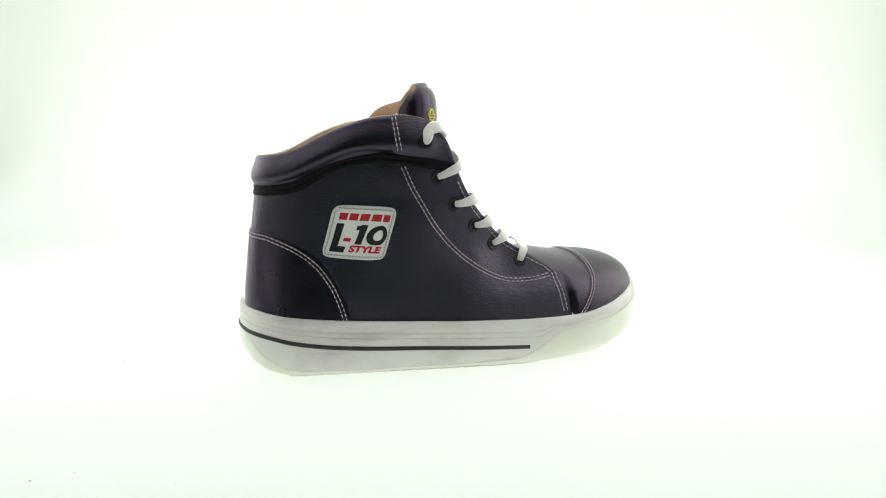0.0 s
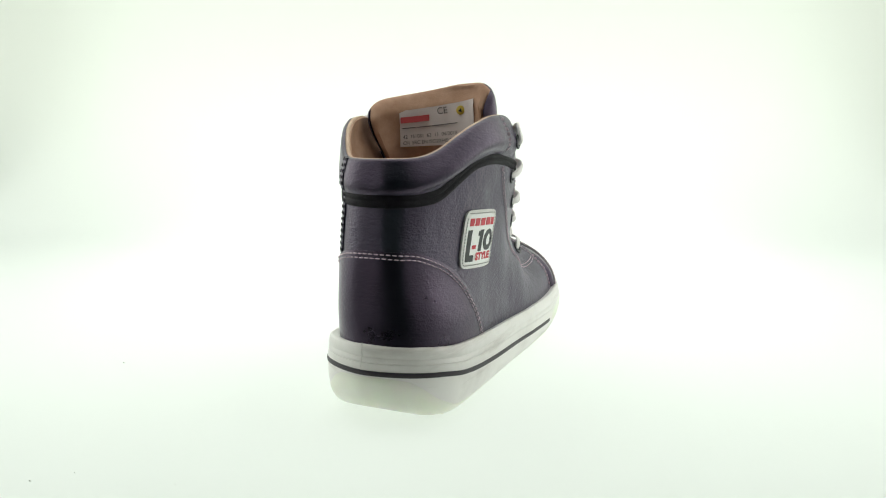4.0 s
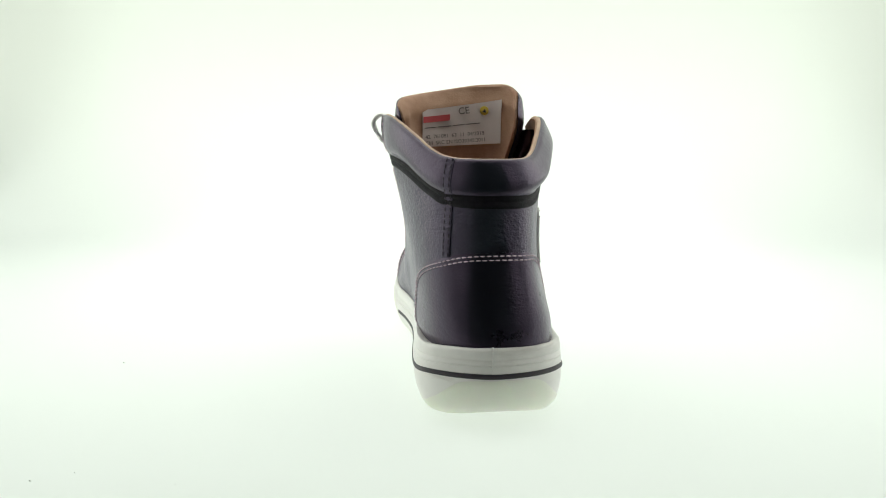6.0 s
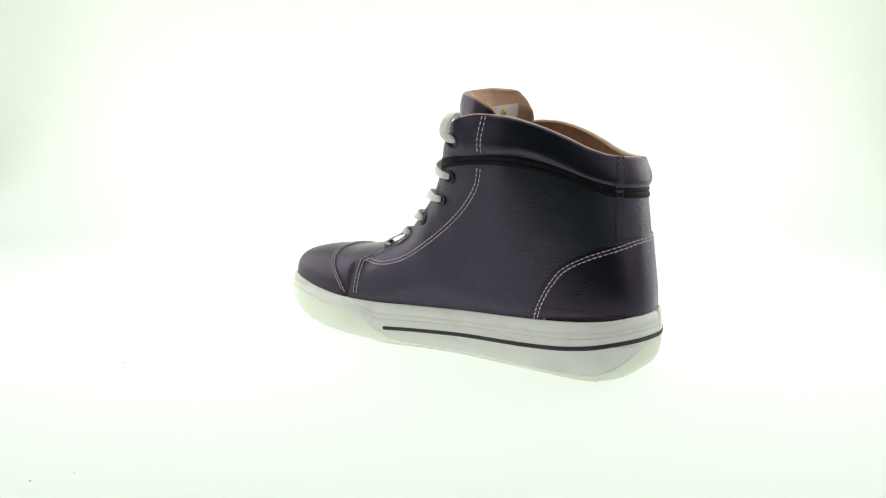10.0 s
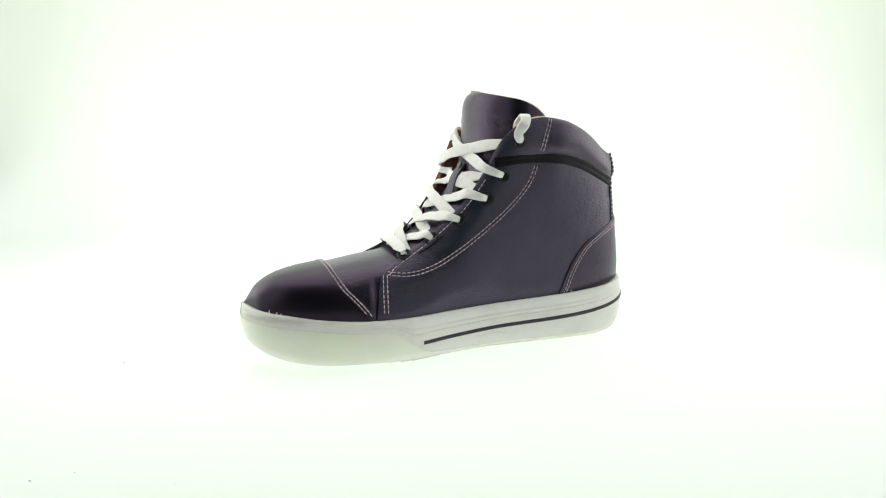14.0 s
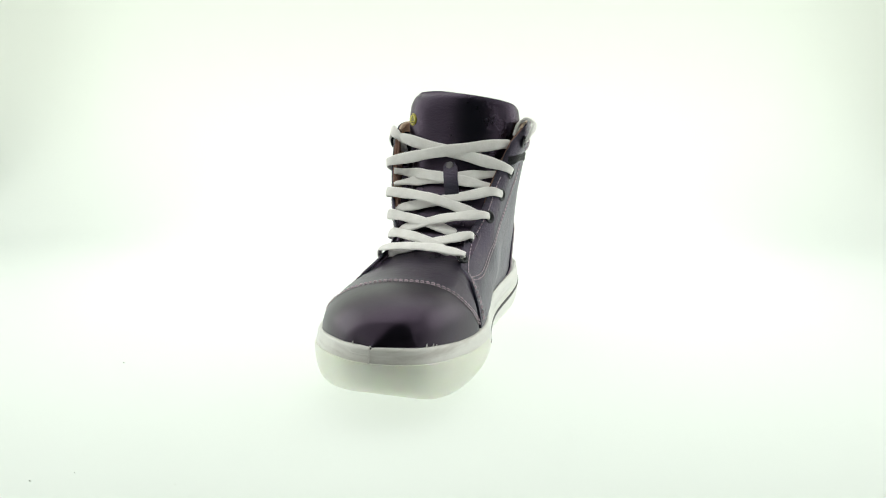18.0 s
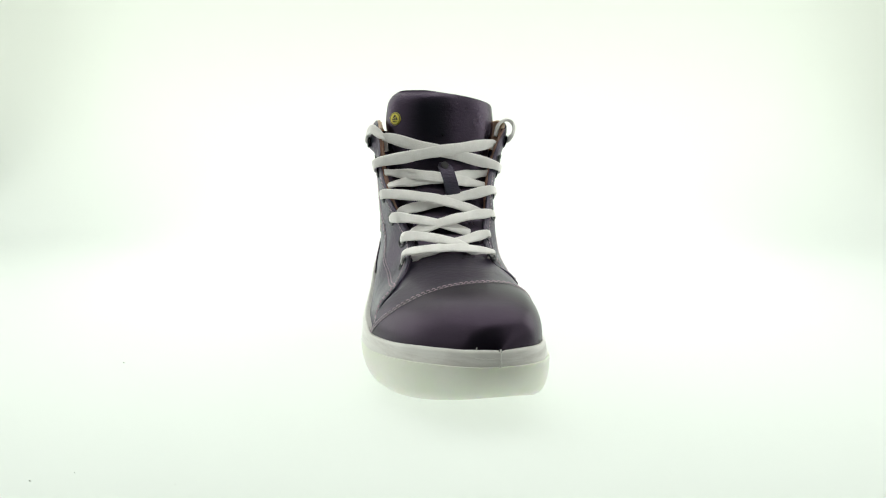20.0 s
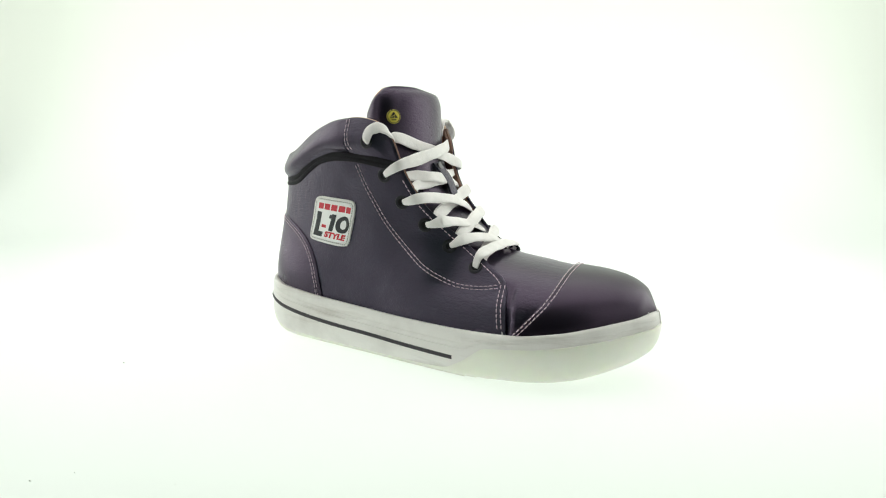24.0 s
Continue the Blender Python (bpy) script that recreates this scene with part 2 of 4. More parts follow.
def backdrop():
    """White sheet: floor, curved sweep and back wall in one; walls and top close the tent."""
    b = Build()
    prof = [(y, 0) for y in (-211, -160, -60, 200, 420)]
    prof += [(420 + 380 * math.sin(a), 380 - 380 * math.cos(a)) for a in np.linspace(0.12, math.pi / 2, 14)]
    prof += [(800, 700), (800, 1000)]
    b.grid([[(x, y, z) for (y, z) in prof] for x in np.linspace(-1000, 1000, 21)])
    tagged(b.make("backdrop", SHEET, None), "seamless backlit white sheet curving up behind the shoe", "backdrop", kind="structure")
    box("wall_side", (-1020, -480, 0), (-1001, 806, 1000), WHITE, "plain white side wall of the photo tent", "wall")
    box("wall_side", (1001, -480, 0), (1020, 806, 1000), WHITE, "plain white side wall of the photo tent", "wall")
    box("ceiling", (-1020, -178, 1003), (1020, 806, 1020), WHITE, "plain white top of the photo tent", "ceiling")
    box("ceiling", (-420, -500, 1003), (420, -180, 1020), WHITE, "plain white top of the photo tent", "ceiling")
    box("ceiling", (-1020, -500, 1003), (-422, -180, 1020), WHITE, "plain white top of the photo tent", "ceiling")
    box("ceiling", (422, -500, 1003), (1020, -180, 1020), WHITE, "plain white top of the photo tent", "ceiling")
    box("wall_front", (-1020, -500, 0), (-312, -482, 1000), WHITE, "white front flap of the photo tent", "wall")
    box("wall_front", (312, -500, 0), (1020, -482, 1000), WHITE, "white front flap of the photo tent", "wall")
    box("wall_front", (-310, -500, 902), (310, -482, 1000), WHITE, "white front flap of the photo tent", "wall")
    # added out of view: the dark open front, as mirrored in the leather
    box("curtain", (-310, -500, -400), (310, -482, 900), DARK, "unseen dark panel standing in for the open tent front", "curtain")
    # added below view, so that low leather mirrors dark, not bright sheet
    box("floor", (-1020, -480, -60), (1020, -213, -40), DARK, "unseen dark board added before the light table to darken reflections", "shelf")


backdrop()

# ---------- the shoe ----------
shoe = new("safety_shoe")
tagged(shoe, "dark purple-black leather high-top safety shoe with white rubber sole", "shoe")

# sole: plan outline, heel to toe along the outer side and back along the inner side
OUTLINE = [(-148.5, -8), (-146, -22), (-140.5, -34), (-131.5, -43.5), (-117, -50.3), (-85, -54.8), (-40, -60), (0, -65.3), (40, -69.2), (75, -68.6), (100, -60.5), (120, -48.5), (137, -32), (147, -17.5),
           (150, -6), (149, 6), (144.5, 17), (136, 25.5), (120, 32.5), (95, 38), (68, 40.5), (40, 38.5), (13, 33), (-17, 29.5), (-45, 29.8), (-75, 31.8), (-102, 32.5), (-120, 30), (-131, 24.5), (-140, 14.5), (-146, 3)]
top_z = pchip([-149, -120, -84, -40, 0, 40, 70, 100, 125, 150], [45, 41, 37.5, 35, 33.5, 33, 33.5, 36, 40, 43.5])
line_z = pchip([-149, -130, -114, -90, -60, -30, 0, 37], [31, 28.5, 25, 21.5, 19.3, 18, 16.5, 15])
base_z = pchip([-150, -135, -118, -60, 60, 95, 110, 125, 140, 151], [8.6, 3.2, 1.3, 1.0, 1.0, 2, 4, 7.5, 12, 16])
round_in = pchip([0, 1, 2.5, 5, 9, 14, 20, 60], [12.5, 7.6, 5.0, 3.0, 1.4, 0.45, 0, 0])
part_z = pchip([-149, -144, -133, -119, -105, -60, 0, 26, 40, 58, 90, 120, 150], [29, 27.5, 16, 8, 6, 5, 5.2, 6.5, 13, 24.5, 27, 31, 35.5])
RING = loop_curve(OUTLINE, 260)
_tan = np.roll(RING, -1, 0) - np.roll(RING, 1, 0)
RNORM = np.stack([_tan[:, 1], -_tan[:, 0]], 1) / np.linalg.norm(_tan, axis=1)[:, None]


def ring_at(inset, z):
    """The outline moved inward by inset, at heights z."""
    p = RING - RNORM * np.broadcast_to(inset, len(RING))[:, None]
    return [(p[i, 0], p[i, 1], z[i]) for i in range(len(p))]


def ring_of(fz):
    return np.array([float(fz(x)) for x in RING[:, 0]])


LEDGE = np.clip((RING[:, 0] - 70) / 40, 0, 1) * 0.9
ROUND = 1 + 0.5 * np.clip((RING[:, 0] - 37) / 30, 0, 1) * np.clip((128 - RING[:, 0]) / 35, 0, 1)
BASE, LINE, TOP, PARTZ = ring_of(base_z), ring_of(line_z), ring_of(top_z), ring_of(part_z)


def sole():
    b = Build()
    h = PARTZ - BASE
    rows = [ring_at(25, BASE + 0.8)]
    for f in (0, 0.02, 0.05, 0.1, 0.18, 0.28, 0.4, 0.55, 0.7, 0.85, 0.97):
        rows.append(ring_at(round_in(h * f) * ROUND, BASE + h * f))
    rows += [ring_at(round_in(h) * ROUND + 0.35, PARTZ + 0.15), ring_at(round_in(h) * ROUND + 2.2, PARTZ + 0.3)]
    b.grid(list(zip(*rows)), True)
    b.fan(rows[0])
    b.make("outsole", CUP, shoe, "translucent pale green rubber outsole")
    b = Build()
    hl, hu = LINE - PARTZ, TOP - LINE
    rows = [ring_at(round_in(PARTZ - BASE) * ROUND + 2.4, PARTZ - 0.5)]
    for f in (0.0, 0.25, 0.55, 0.85, 1.0):
        z = PARTZ + np.maximum(hl, 0.2) * f
        rows.append(ring_at(round_in(z - BASE) * ROUND + 0.25 + LEDGE, z))
    low = np.maximum(LINE, PARTZ + 0.2)
    h = TOP - low
    crease = 1 - np.clip((RING[:, 0] - 30) / 60, 0, 1)
    rows += [ring_at(i + LEDGE + g * crease, low + h * f + k) for i, g, f, k in ((0.4, 0, 0.12, 0), (0.75, 0, 0.36, 0), (0.8, 0.35, 0.375, 0), (0.8, 0.35, 0.39, 0), (0.85, 0, 0.41, 0), (1.05, 0, 0.55, 0), (1.1, 0.35, 0.575, 0), (1.1, 0.4, 0.60, 0), (1.2, 0, 0.63, 0), (1.4, 0, 0.8, 0), (1.9, 0, 0.95, 0), (2.7, 0, 1.0, 0.1), (4.6, 0, 1.0, 0), (8, 0, 1.0, -2))]
    b.grid(list(zip(*rows)), True)
    b.fan(rows[-1])
    wall = b.make("sidewall", RUBBER, shoe, "white rubber sidewall with faint smudges")
    # dark line round the heel between its two ends
    lo = [i for i in range(len(RING)) if RING[i, 0] < 37]
    n = len(RING)
    start = next(i for i in lo if (i - 1) % n not in lo)
    run = [(start + k) % n for k in range(len(lo))]
    b = Build()
    sec = ((0.9, -1.45), (0.0, -1.3), (-0.3, 0.0), (0.0, 1.3), (0.9, 1.45))
    b.grid([[(RING[i, 0] - RNORM[i, 0] * o, RING[i, 1] - RNORM[i, 1] * o, LINE[i] + z) for o, z in [(q + float(round_in(LINE[i] - BASE[i])), w) for q, w in sec]] for i in run])
    b.make("sole_stripe", STRIPE, shoe, "thin black rubber line")
    # moulding seams at heel and toe
    for pt, z0, z1 in (((-148.5, -5), 31, 46), ((150, -5), 35.5, 44.5)):
        i = int(np.argmin(np.hypot(RING[:, 0] - pt[0], RING[:, 1] - pt[1])))
        b = Build()
        wob = [(0.5, -0.2), (0.75, 0.3), (0.95, -0.1), (1.2, 0.2), (1.5, 0.0), (2.6, 0.25)]
        b.tube([(RING[i, 0] - RNORM[i, 0] * o, RING[i, 1] - RNORM[i, 1] * o + w, z0 + (z1 - z0) * k / 5) for k, (o, w) in enumerate(wob)], 0.42, 6)
        b.make("mould_seam", RUBBER, wall, "raised white moulding seam")
    b = Build()
    i = int(np.argmin(np.hypot(RING[:, 0] - 150, RING[:, 1] + 5)))
    step = 1 if RING[(i + 1) % n, 1] < RING[i, 1] else -1
    b.tube([(RING[(i + step * k) % n, 0] - RNORM[(i + step * k) % n, 0] * 1.9, RING[(i + step * k) % n, 1] - RNORM[(i + step * k) % n, 1] * 1.9, 39.5 + 0.15 * (k % 2)) for k in range(6)], 0.3, 6)
    b.make("mould_seam", RUBBER, wall, "raised white moulding seam")
    # rubber flash left standing along the top edge
    for x, side, hgt in ((134.4, 1, 2.2), (131.0, 1, 1.7), (128, 1, 1.0), (146.5, -1, 2.0), (68, -1, 1.8), (-84, 1, 1.6)):
        sel = [i for i in range(n) if (RING[i, 1] + 6) * side > 0]
        i = min(sel, key=lambda k: abs(RING[k, 0] - x))
        p = RING[i] - RNORM[i] * 4.2
        b = Build()
        b.tube([(p[0], p[1], TOP[i] - 0.6), (p[0] + 0.2, p[1], TOP[i] + hgt * 0.6), (p[0] - 0.1, p[1] + 0.2, TOP[i] + hgt)], [0.45, 0.35, 0.15], 5)
        b.make("rubber_flash", RUBBER, wall)
    # tread lugs under the rim
    b = Build()
    for i in range(0, n, 3):
        if BASE[i] > 1.4:
            continue
        t = (RING[(i + 1) % n] - RING[i - 1])
        t = t / np.linalg.norm(t)
        for ins, w in ((12.5, 4.0), (20, 5.0)):
            p, q = RING[i] - RNORM[i] * (ins + 14 * (ROUND[i] - 1)), RNORM[i] * w / 2
            z1 = BASE[i] + 0.7
            z0 = max(BASE[i] - 1.0, 0.0)
            c = [p - t * 3.6 - q, p + t * 3.6 - q, p + t * 3.6 + q, p - t * 3.6 + q]
            k = len(b.v)
            b.v += [(*v, z0) for v in c] + [(*v, z1) for v in c]
            b.f += [(k, k + 1, k + 2, k + 3), (k, k + 4, k + 5, k + 1), (k + 1, k + 5, k + 6, k + 2), (k + 2, k + 6, k + 7, k + 3), (k + 3, k + 7, k + 4, k)]
    tagged(b.make("tread", CUP, shoe, "fine pale rubber tread lugs", smooth=False), kind="stuff")


sole()

# upper sides: a surface over (x, z) for each side; y grows outward
ZL = [30, 47, 60, 85, 110, 135, 168]
LAT = {-60: [51, 49.4, 47.2, 45.4, 46.2, 49.5, 50], -30: [55, 52.2, 50.5, 48.6, 50, 52, 52], 0: [60, 56.6, 53, 44.8, 47.5, 51, 50], 30: [63, 56.5, 45.5, 35.5, 37, 40, 40], 60: [63, 58.5, 47.5, 34, 30, 30, 30], 80: [62, 57.5, 46, 32, 28, 28, 28]}
MED = {-60: [29, 29.5, 30, 33, 37.2, 42, 46], -30: [28, 29.4, 30.4, 33, 36.2, 42, 51], 0: [31, 32.8, 33.4, 32.2, 32.4, 37.2, 43], 30: [37.5, 35, 32.2, 22.6, 21, 26, 34], 60: [38.4, 35.2, 30.2, 16, 12, 12, 12], 80: [37.8, 33.8, 29, 17, 14, 14, 14]}
back_x = pchip([30, 45, 70, 91, 115, 136, 168], [-142.5, -143, -140.6, -138, -134.8, -132, -131])
round_e = pchip([30, 45, 60, 92, 140, 168], [0.80, 0.78, 0.75, 0.86, 0.97, 1.0])
pinch = {-1: pchip([30, 50, 75, 95, 115, 140, 168], [0, 2, 10, 11, 10, 12, 10]), 1: pchip([30, 60, 91, 115, 140, 168], [0, 1, 3, 9, 15, 13])}
XC, YC = -60.0, -9.0
GX, GZ = np.arange(-60, 81, 1.0), np.arange(28, 169, 1.0)


def side_y(x, side):
    """Sole outline's y at x on one side."""
    sel = [(p[0], p[1]) for p in RING if (p[1] + 6) * side > 0]
    sel.sort()
    return np.interp(x, [s[0] for s in sel], [s[1] for s in sel])


def field(table):
    xs = sorted(table)
    cols = [pchip(ZL, table[x]) for x in xs]
    at_z = np.array([[float(c(z)) for c in cols] for z in GZ])
    return np.array([[float(v) for v in pchip(xs, row)(GX)] for row in at_z])


FIELD = {-1: field(LAT), 1: field(MED)}
# the foot of the upper stands inside the sole's rim
for _side in (-1, 1):
    for _j, _x in enumerate(GX):
        _lim = abs(float(side_y(_x, _side))) - 3.5
        for _i, _z in enumerate(GZ):
            FIELD[_side][_i, _j] = min(FIELD[_side][_i, _j], _lim + 0.35 * max(0.0, _z - float(top_z(_x)) - 1))


def curl_in():
    """Both eyestays curl inward towards the edge of the lace opening, the inner one more."""
    xs = np.linspace(-24, 62, 120)
    edge = np.stack([xs, [float(throat_z(x)) for x in xs]], 1)
    for j, x in enumerate(GX):
        if x < -30:
            continue
        for i, z in enumerate(GZ):
            d = float(np.min(np.hypot(edge[:, 0] - x, edge[:, 1] - z)))
            inside = x < -24 or z < float(throat_z(min(x, 67.5)))
            near = max(0.0, 1 - d / 15) if inside or x > 60 else 1 + min(d, 6) / 15
            near *= 1 - min(1, max(0, (x - 52) / 10))
            part = min(1, max(0, (x + 27) / 14))
            FIELD[-1][i, j] -= 0.6 * near ** 2 * part
            FIELD[1][i, j] -= 6.0 * near ** 2 * part


def wide(side, x, z):
    f = FIELD[side]
    i = min(max(z - 28, 0), len(GZ) - 1.001)
    j = min(max(x + 60, 0), len(GX) - 1.001)
    a, b = int(i), int(j)
    u, v = i - a, j - b
    return (f[a, b] * (1 - v) + f[a, b + 1] * v) * (1 - u) + (f[a + 1, b] * (1 - v) + f[a + 1, b + 1] * v) * u


collar_z = pchip([-135, -126, -118, -109, -96, -80, -62, -46, -33, -25], [139.3, 139.6, 140.8, 144, 151, 158, 162.8, 164, 162, 158.5])
throat_z = pchip([-25, -17, -10, 0, 13, 28, 48, 56, 61.5, 64.6, 66.4, 67.6], [158, 148, 130, 112, 97, 83, 70.5, 66, 61, 54, 44, 31])
band_z = pchip([-136, -127, -115, -101, -88, -76, -65, -47, -18, 0], [121, 121.5, 124, 129.5, 135.5, 140, 141.5, 141, 137, 135])


curl_in()


def arc(side, a, z):
    """Point of the bare upper: a from 0 at the heel's back to 1 at x = -60, then on towards the toe, 100 mm a unit."""
    if a < 1:
        xb = float(back_x(z))
        w = wide(side, XC, z)
        fi = a * math.pi / 2
        e = float(round_e(z))
        c, n = math.cos(fi), math.sin(fi)
        return np.array([XC - (XC - xb) * c ** e, YC * (1 - n) + side * (w * n ** e - float(pinch[side](z)) * n * n * c), z])
    x = XC + (a - 1) * 100
    return np.array([x, side * wide(side, x, z), z])


def pad(x, z, side=1):
    """Swelling of the padded collar above the elastic band, fuller on the outer side."""
    lo, hi = float(band_z(x)), float(collar_z(x)) if x < -25 else 158
    if x > -22 or z <= lo:
        return 0.0
    t = min((z - lo) / max(hi - lo, 1), 1)
    full = 2.4 + (3.4 * min(1, max(0, (x + 138) / 30)) if side < 0 else 0.0)
    return full * math.sin(math.pi * min(t, 1) ** 0.62) ** (0.8 if side > 0 else 1.15) * min(1, (-22 - x) / 12)


def upper(side, a, z, off=0.0):
    """Point of the upper, moved outward along its normal."""
    p = arc(side, a, z)
    da = arc(side, a + 0.01, z) - (arc(side, a - 0.01, z) if a >= 0.01 else arc(-side, 0.01 - a, z))
    dz = arc(side, a, z + 1.5) - arc(side, a, z - 1.5)
    n = np.cross(da, dz)
    n = n / max(np.linalg.norm(n), 1e-6)
    if side * n[1] < 0 and a > 0.3 or (a <= 0.3 and n[0] > 0):
        n = -n
    return p + n * (off + pad(p[0], z, side))


def rim_z(x):
    return float(collar_z(x)) if x < -25 else float(throat_z(x))


def round_at(u, z, off=0.0):
    """The upper by one coordinate right round: negative on the outer side, 0 at the heel's back."""
    return upper(-1 if u < 0 else 1, abs(u), z, off)


def rim_of(u):
    a, side = abs(u), -1 if u < 0 else 1
    return rim_z(arc(side, a, 139)[0] if a < 1 else XC + (a - 1) * 100)


def quarters():
    front = [1 + (x - XC) / 100 for x in list(np.linspace(-57, 55, 46)) + list(np.linspace(56.5, 67.5, 18))]
    arc_steps = list(np.linspace(0, 1, 34))
    lat = [-a for a in front[::-1]] + [-a for a in arc_steps[::-1]] + [a for a in arc_steps[1:] if a <= 0.345]
    med = [a for a in arc_steps if a >= 0.33] + front
    for us in (lat, med):
        out, inn = [], []
        for u in us:
            zt = rim_of(u)
            zb = float(top_z(arc(-1 if u < 0 else 1, abs(u), 60)[0])) - 3
            zs = zb + (zt - zb) * np.linspace(0, 1, 36)
            out.append([round_at(u, z, -0.7 if k == 35 else 0.0) for k, z in enumerate(zs)])
            inn.append([round_at(u, z, -1.8 if k == 35 else -2.4) for k, z in enumerate(zs)])
        b = Build()
        b.slab(out, inn)
        b.make("quarter", LEATHER, shoe)
    # padded collar panels above the elastic band, one on each side of the heel strip
    for us in ([u for u in lat if u > -1.10], [u for u in med if u < 1.12]):
        out, inn = [], []
        for u in us:
            zt = rim_of(u)
            x = arc(-1 if u < 0 else 1, abs(u), 130)[0]
            zb = float(band_z(x)) - 3
            zs = zb + (zt - zb) * np.linspace(0, 1, 20)
            out.append([round_at(u, z, -0.5 if k == 19 else 0.25) for k, z in enumerate(zs)])
            inn.append([round_at(u, z, -1.6) for z in zs])
        b = Build()
        b.slab(out, inn)
        b.make("collar_pad", COLLAR, shoe, "padded dark leather collar")
    # tan lining inside, in one piece
    us = [u for u in [-a for a in front[::-1]] + [-a for a in arc_steps[::-1]] + arc_steps[1:] + front if abs(u) < 1.34]
    b = Build()
    b.slab([[round_at(u, z, -2.6) for z in np.linspace(58, rim_of(u) - 0.3, 16)] for u in us], [[round_at(u, z, -5.4) for z in np.linspace(58, rim_of(u) - 1.4, 16)] for u in us])
    b.make("lining", LINING, shoe, "tan textile lining")
    # dark brown facing behind the eyelets
    for side in (-1, 1):
        for lo, hi, mat, note in ((1.3, 1.72, BROWN, "dark brown leather facing behind the eyelets"), (1.68, 2.2, PAD, "black leather facing behind the lower eyelets")):
            us = [u * side for u in front if lo < u < hi]
            b = Build()
            b.slab([[round_at(u, z, -2.6) for z in np.linspace(58, rim_of(u) - 1.2, 16)] for u in us], [[round_at(u, z, -4.4) for z in np.linspace(58, rim_of(u) - 1.8, 16)] for u in us])
            b.make("eyelet_facing", mat, shoe, note)


quarters()

# vamp and toe cap: arches across the shoe
ridge_z = pchip([10, 30, 46, 56, 68, 87, 95, 110, 125, 136, 142, 146.5], [91, 80, 73.2, 71.2, 69.5, 66.5, 65.8, 64.5, 61.5, 56.3, 50.8, 43.5])


_xs = np.arange(0, 151, 1.0)
_lo, _hi = side_y(_xs, -1), side_y(_xs, 1)


APEX, NLAT, NMED = 10.0, 2.1, 2.8


def vamp(x, f):
    """Point of the vamp: f from 0 at the outer side's foot to 1 at the inner side's, highest nearer the inner side."""
    xo = min(x * 1.005 + 3.2, 150)
    yl, yh = np.interp(xo, _xs, _lo) + 4.6, np.interp(xo, _xs, _hi) - 4.6
    close = math.sqrt(max(0, min(1, (146.5 - x) / 8)))
    mid = (yl + yh) / 2
    yl, yh = mid + (yl - mid) * close, mid + (yh - mid) * close
    top = mid + APEX * min(1, (yh - yl) / 80)
    zb = float(top_z(x)) - 2
    h = (float(ridge_z(x)) - zb) * (1 if x < 138 else max(close, 0.02) ** 0.4)
    n, ye = (NLAT, yl) if f < 0.5 else (NMED, yh)
    c, s = abs(math.cos(math.pi * f)), math.sin(math.pi * f)
    y, z = top + (ye - top) * c ** (2 / n), zb + h * abs(s) ** (2 / n)
    if x < 80:
        # it runs in under the fronts of the quarters
        g = min(1, (80 - x) / 12)
        room = 1.7 * g * g + (1 - g * g) * -5
        y = max(min(y, wide(1, x, z) - room), -wide(-1, x, z) + room)
    return np.array([x, y, z])


def vamp_off(x, f, off):
    p = vamp(x, f)
    dx = vamp(min(x + 0.5, 146.4), f) - vamp(x - 0.5, f)
    df = vamp(x, min(f + 0.01, 1)) - vamp(x, max(f - 0.01, 0))
    n = np.cross(dx, df)
    n = n / max(np.linalg.norm(n), 1e-6)
    if n[2] < -0.05 or (abs(n[2]) <= 0.05 and (n[1] * (f - 0.5) < 0)):
        n = -n
    return p + n * off


cap_x = pchip([0, 0.02, 0.1, 0.17, 0.25, 0.35, 0.45, 0.55, 0.65, 0.76, 0.82, 0.88, 0.96, 1], [71.5, 74.5, 83, 88.6, 92, 93.6, 94, 93.5, 92.5, 89.5, 87, 82, 74, 69.5])


def cap_edge(f):
    """x of the toe cap's rear edge: further forward over the top."""
    return float(cap_x(f)) - 2.6


def forefoot():
    fs = np.linspace(0, 1, 41)
    b = Build()
    rows = []
    for x in np.linspace(12, 100, 60):
        rows.append([vamp(x, f) for f in fs])
    b.grid(rows)
    b.make("vamp", SMOOTH, shoe)
    b = Build()
    tt = 1 - (1 - np.linspace(0, 1, 34)) ** 1.8
    rows = [[vamp_off(cap_edge(f) + (146.4 - cap_edge(f)) * t, f, 1.3 if t > 0 else 0.0) for f in fs] for t in [0] + list(tt[0:])]
    b.grid(rows)
    b.make("toe_cap", CAP, shoe, "smooth black leather toe cap")


forefoot()

# tongue
tongue_x = pchip([66, 80, 97, 118, 135, 151, 172, 181, 184], [52, 32, 12, -3.5, -11, -13, -13.5, -15.8, -19.5])
tongue_w = pchip([66, 97, 135, 162, 175, 184], [24, 30, 36, 41.5, 40, 36])


TONGUE_Y = -2.4
tongue_d = pchip([66, 100, 140, 165, 184], [4, 8, 14, 18.5, 17])


def tongue_arc(z, psi, inward=0.0):
    """Cross-section of the tongue: flat in front, wrapped back at both sides."""
    w, d = float(tongue_w(z)), float(tongue_d(z))
    d = d * (1.2 if psi < 0 else 1.6)
    w = w if psi < 0 else w * (1 + 0.03 * max(0, min(1, (z - 130) / 30)))
    return np.array([float(tongue_x(z)) - inward - d * (1 - math.cos(psi)), TONGUE_Y + (w - 0.55 * inward * abs(math.sin(psi))) * math.sin(psi), z])


def tongue_point(z, y):
    w = float(tongue_w(z)) * (1 if y < TONGUE_Y else 1 + 0.03 * max(0, min(1, (z - 130) / 30)))
    return tongue_arc(z, math.asin(min(max((y - TONGUE_Y) / w, -0.999), 0.999)))


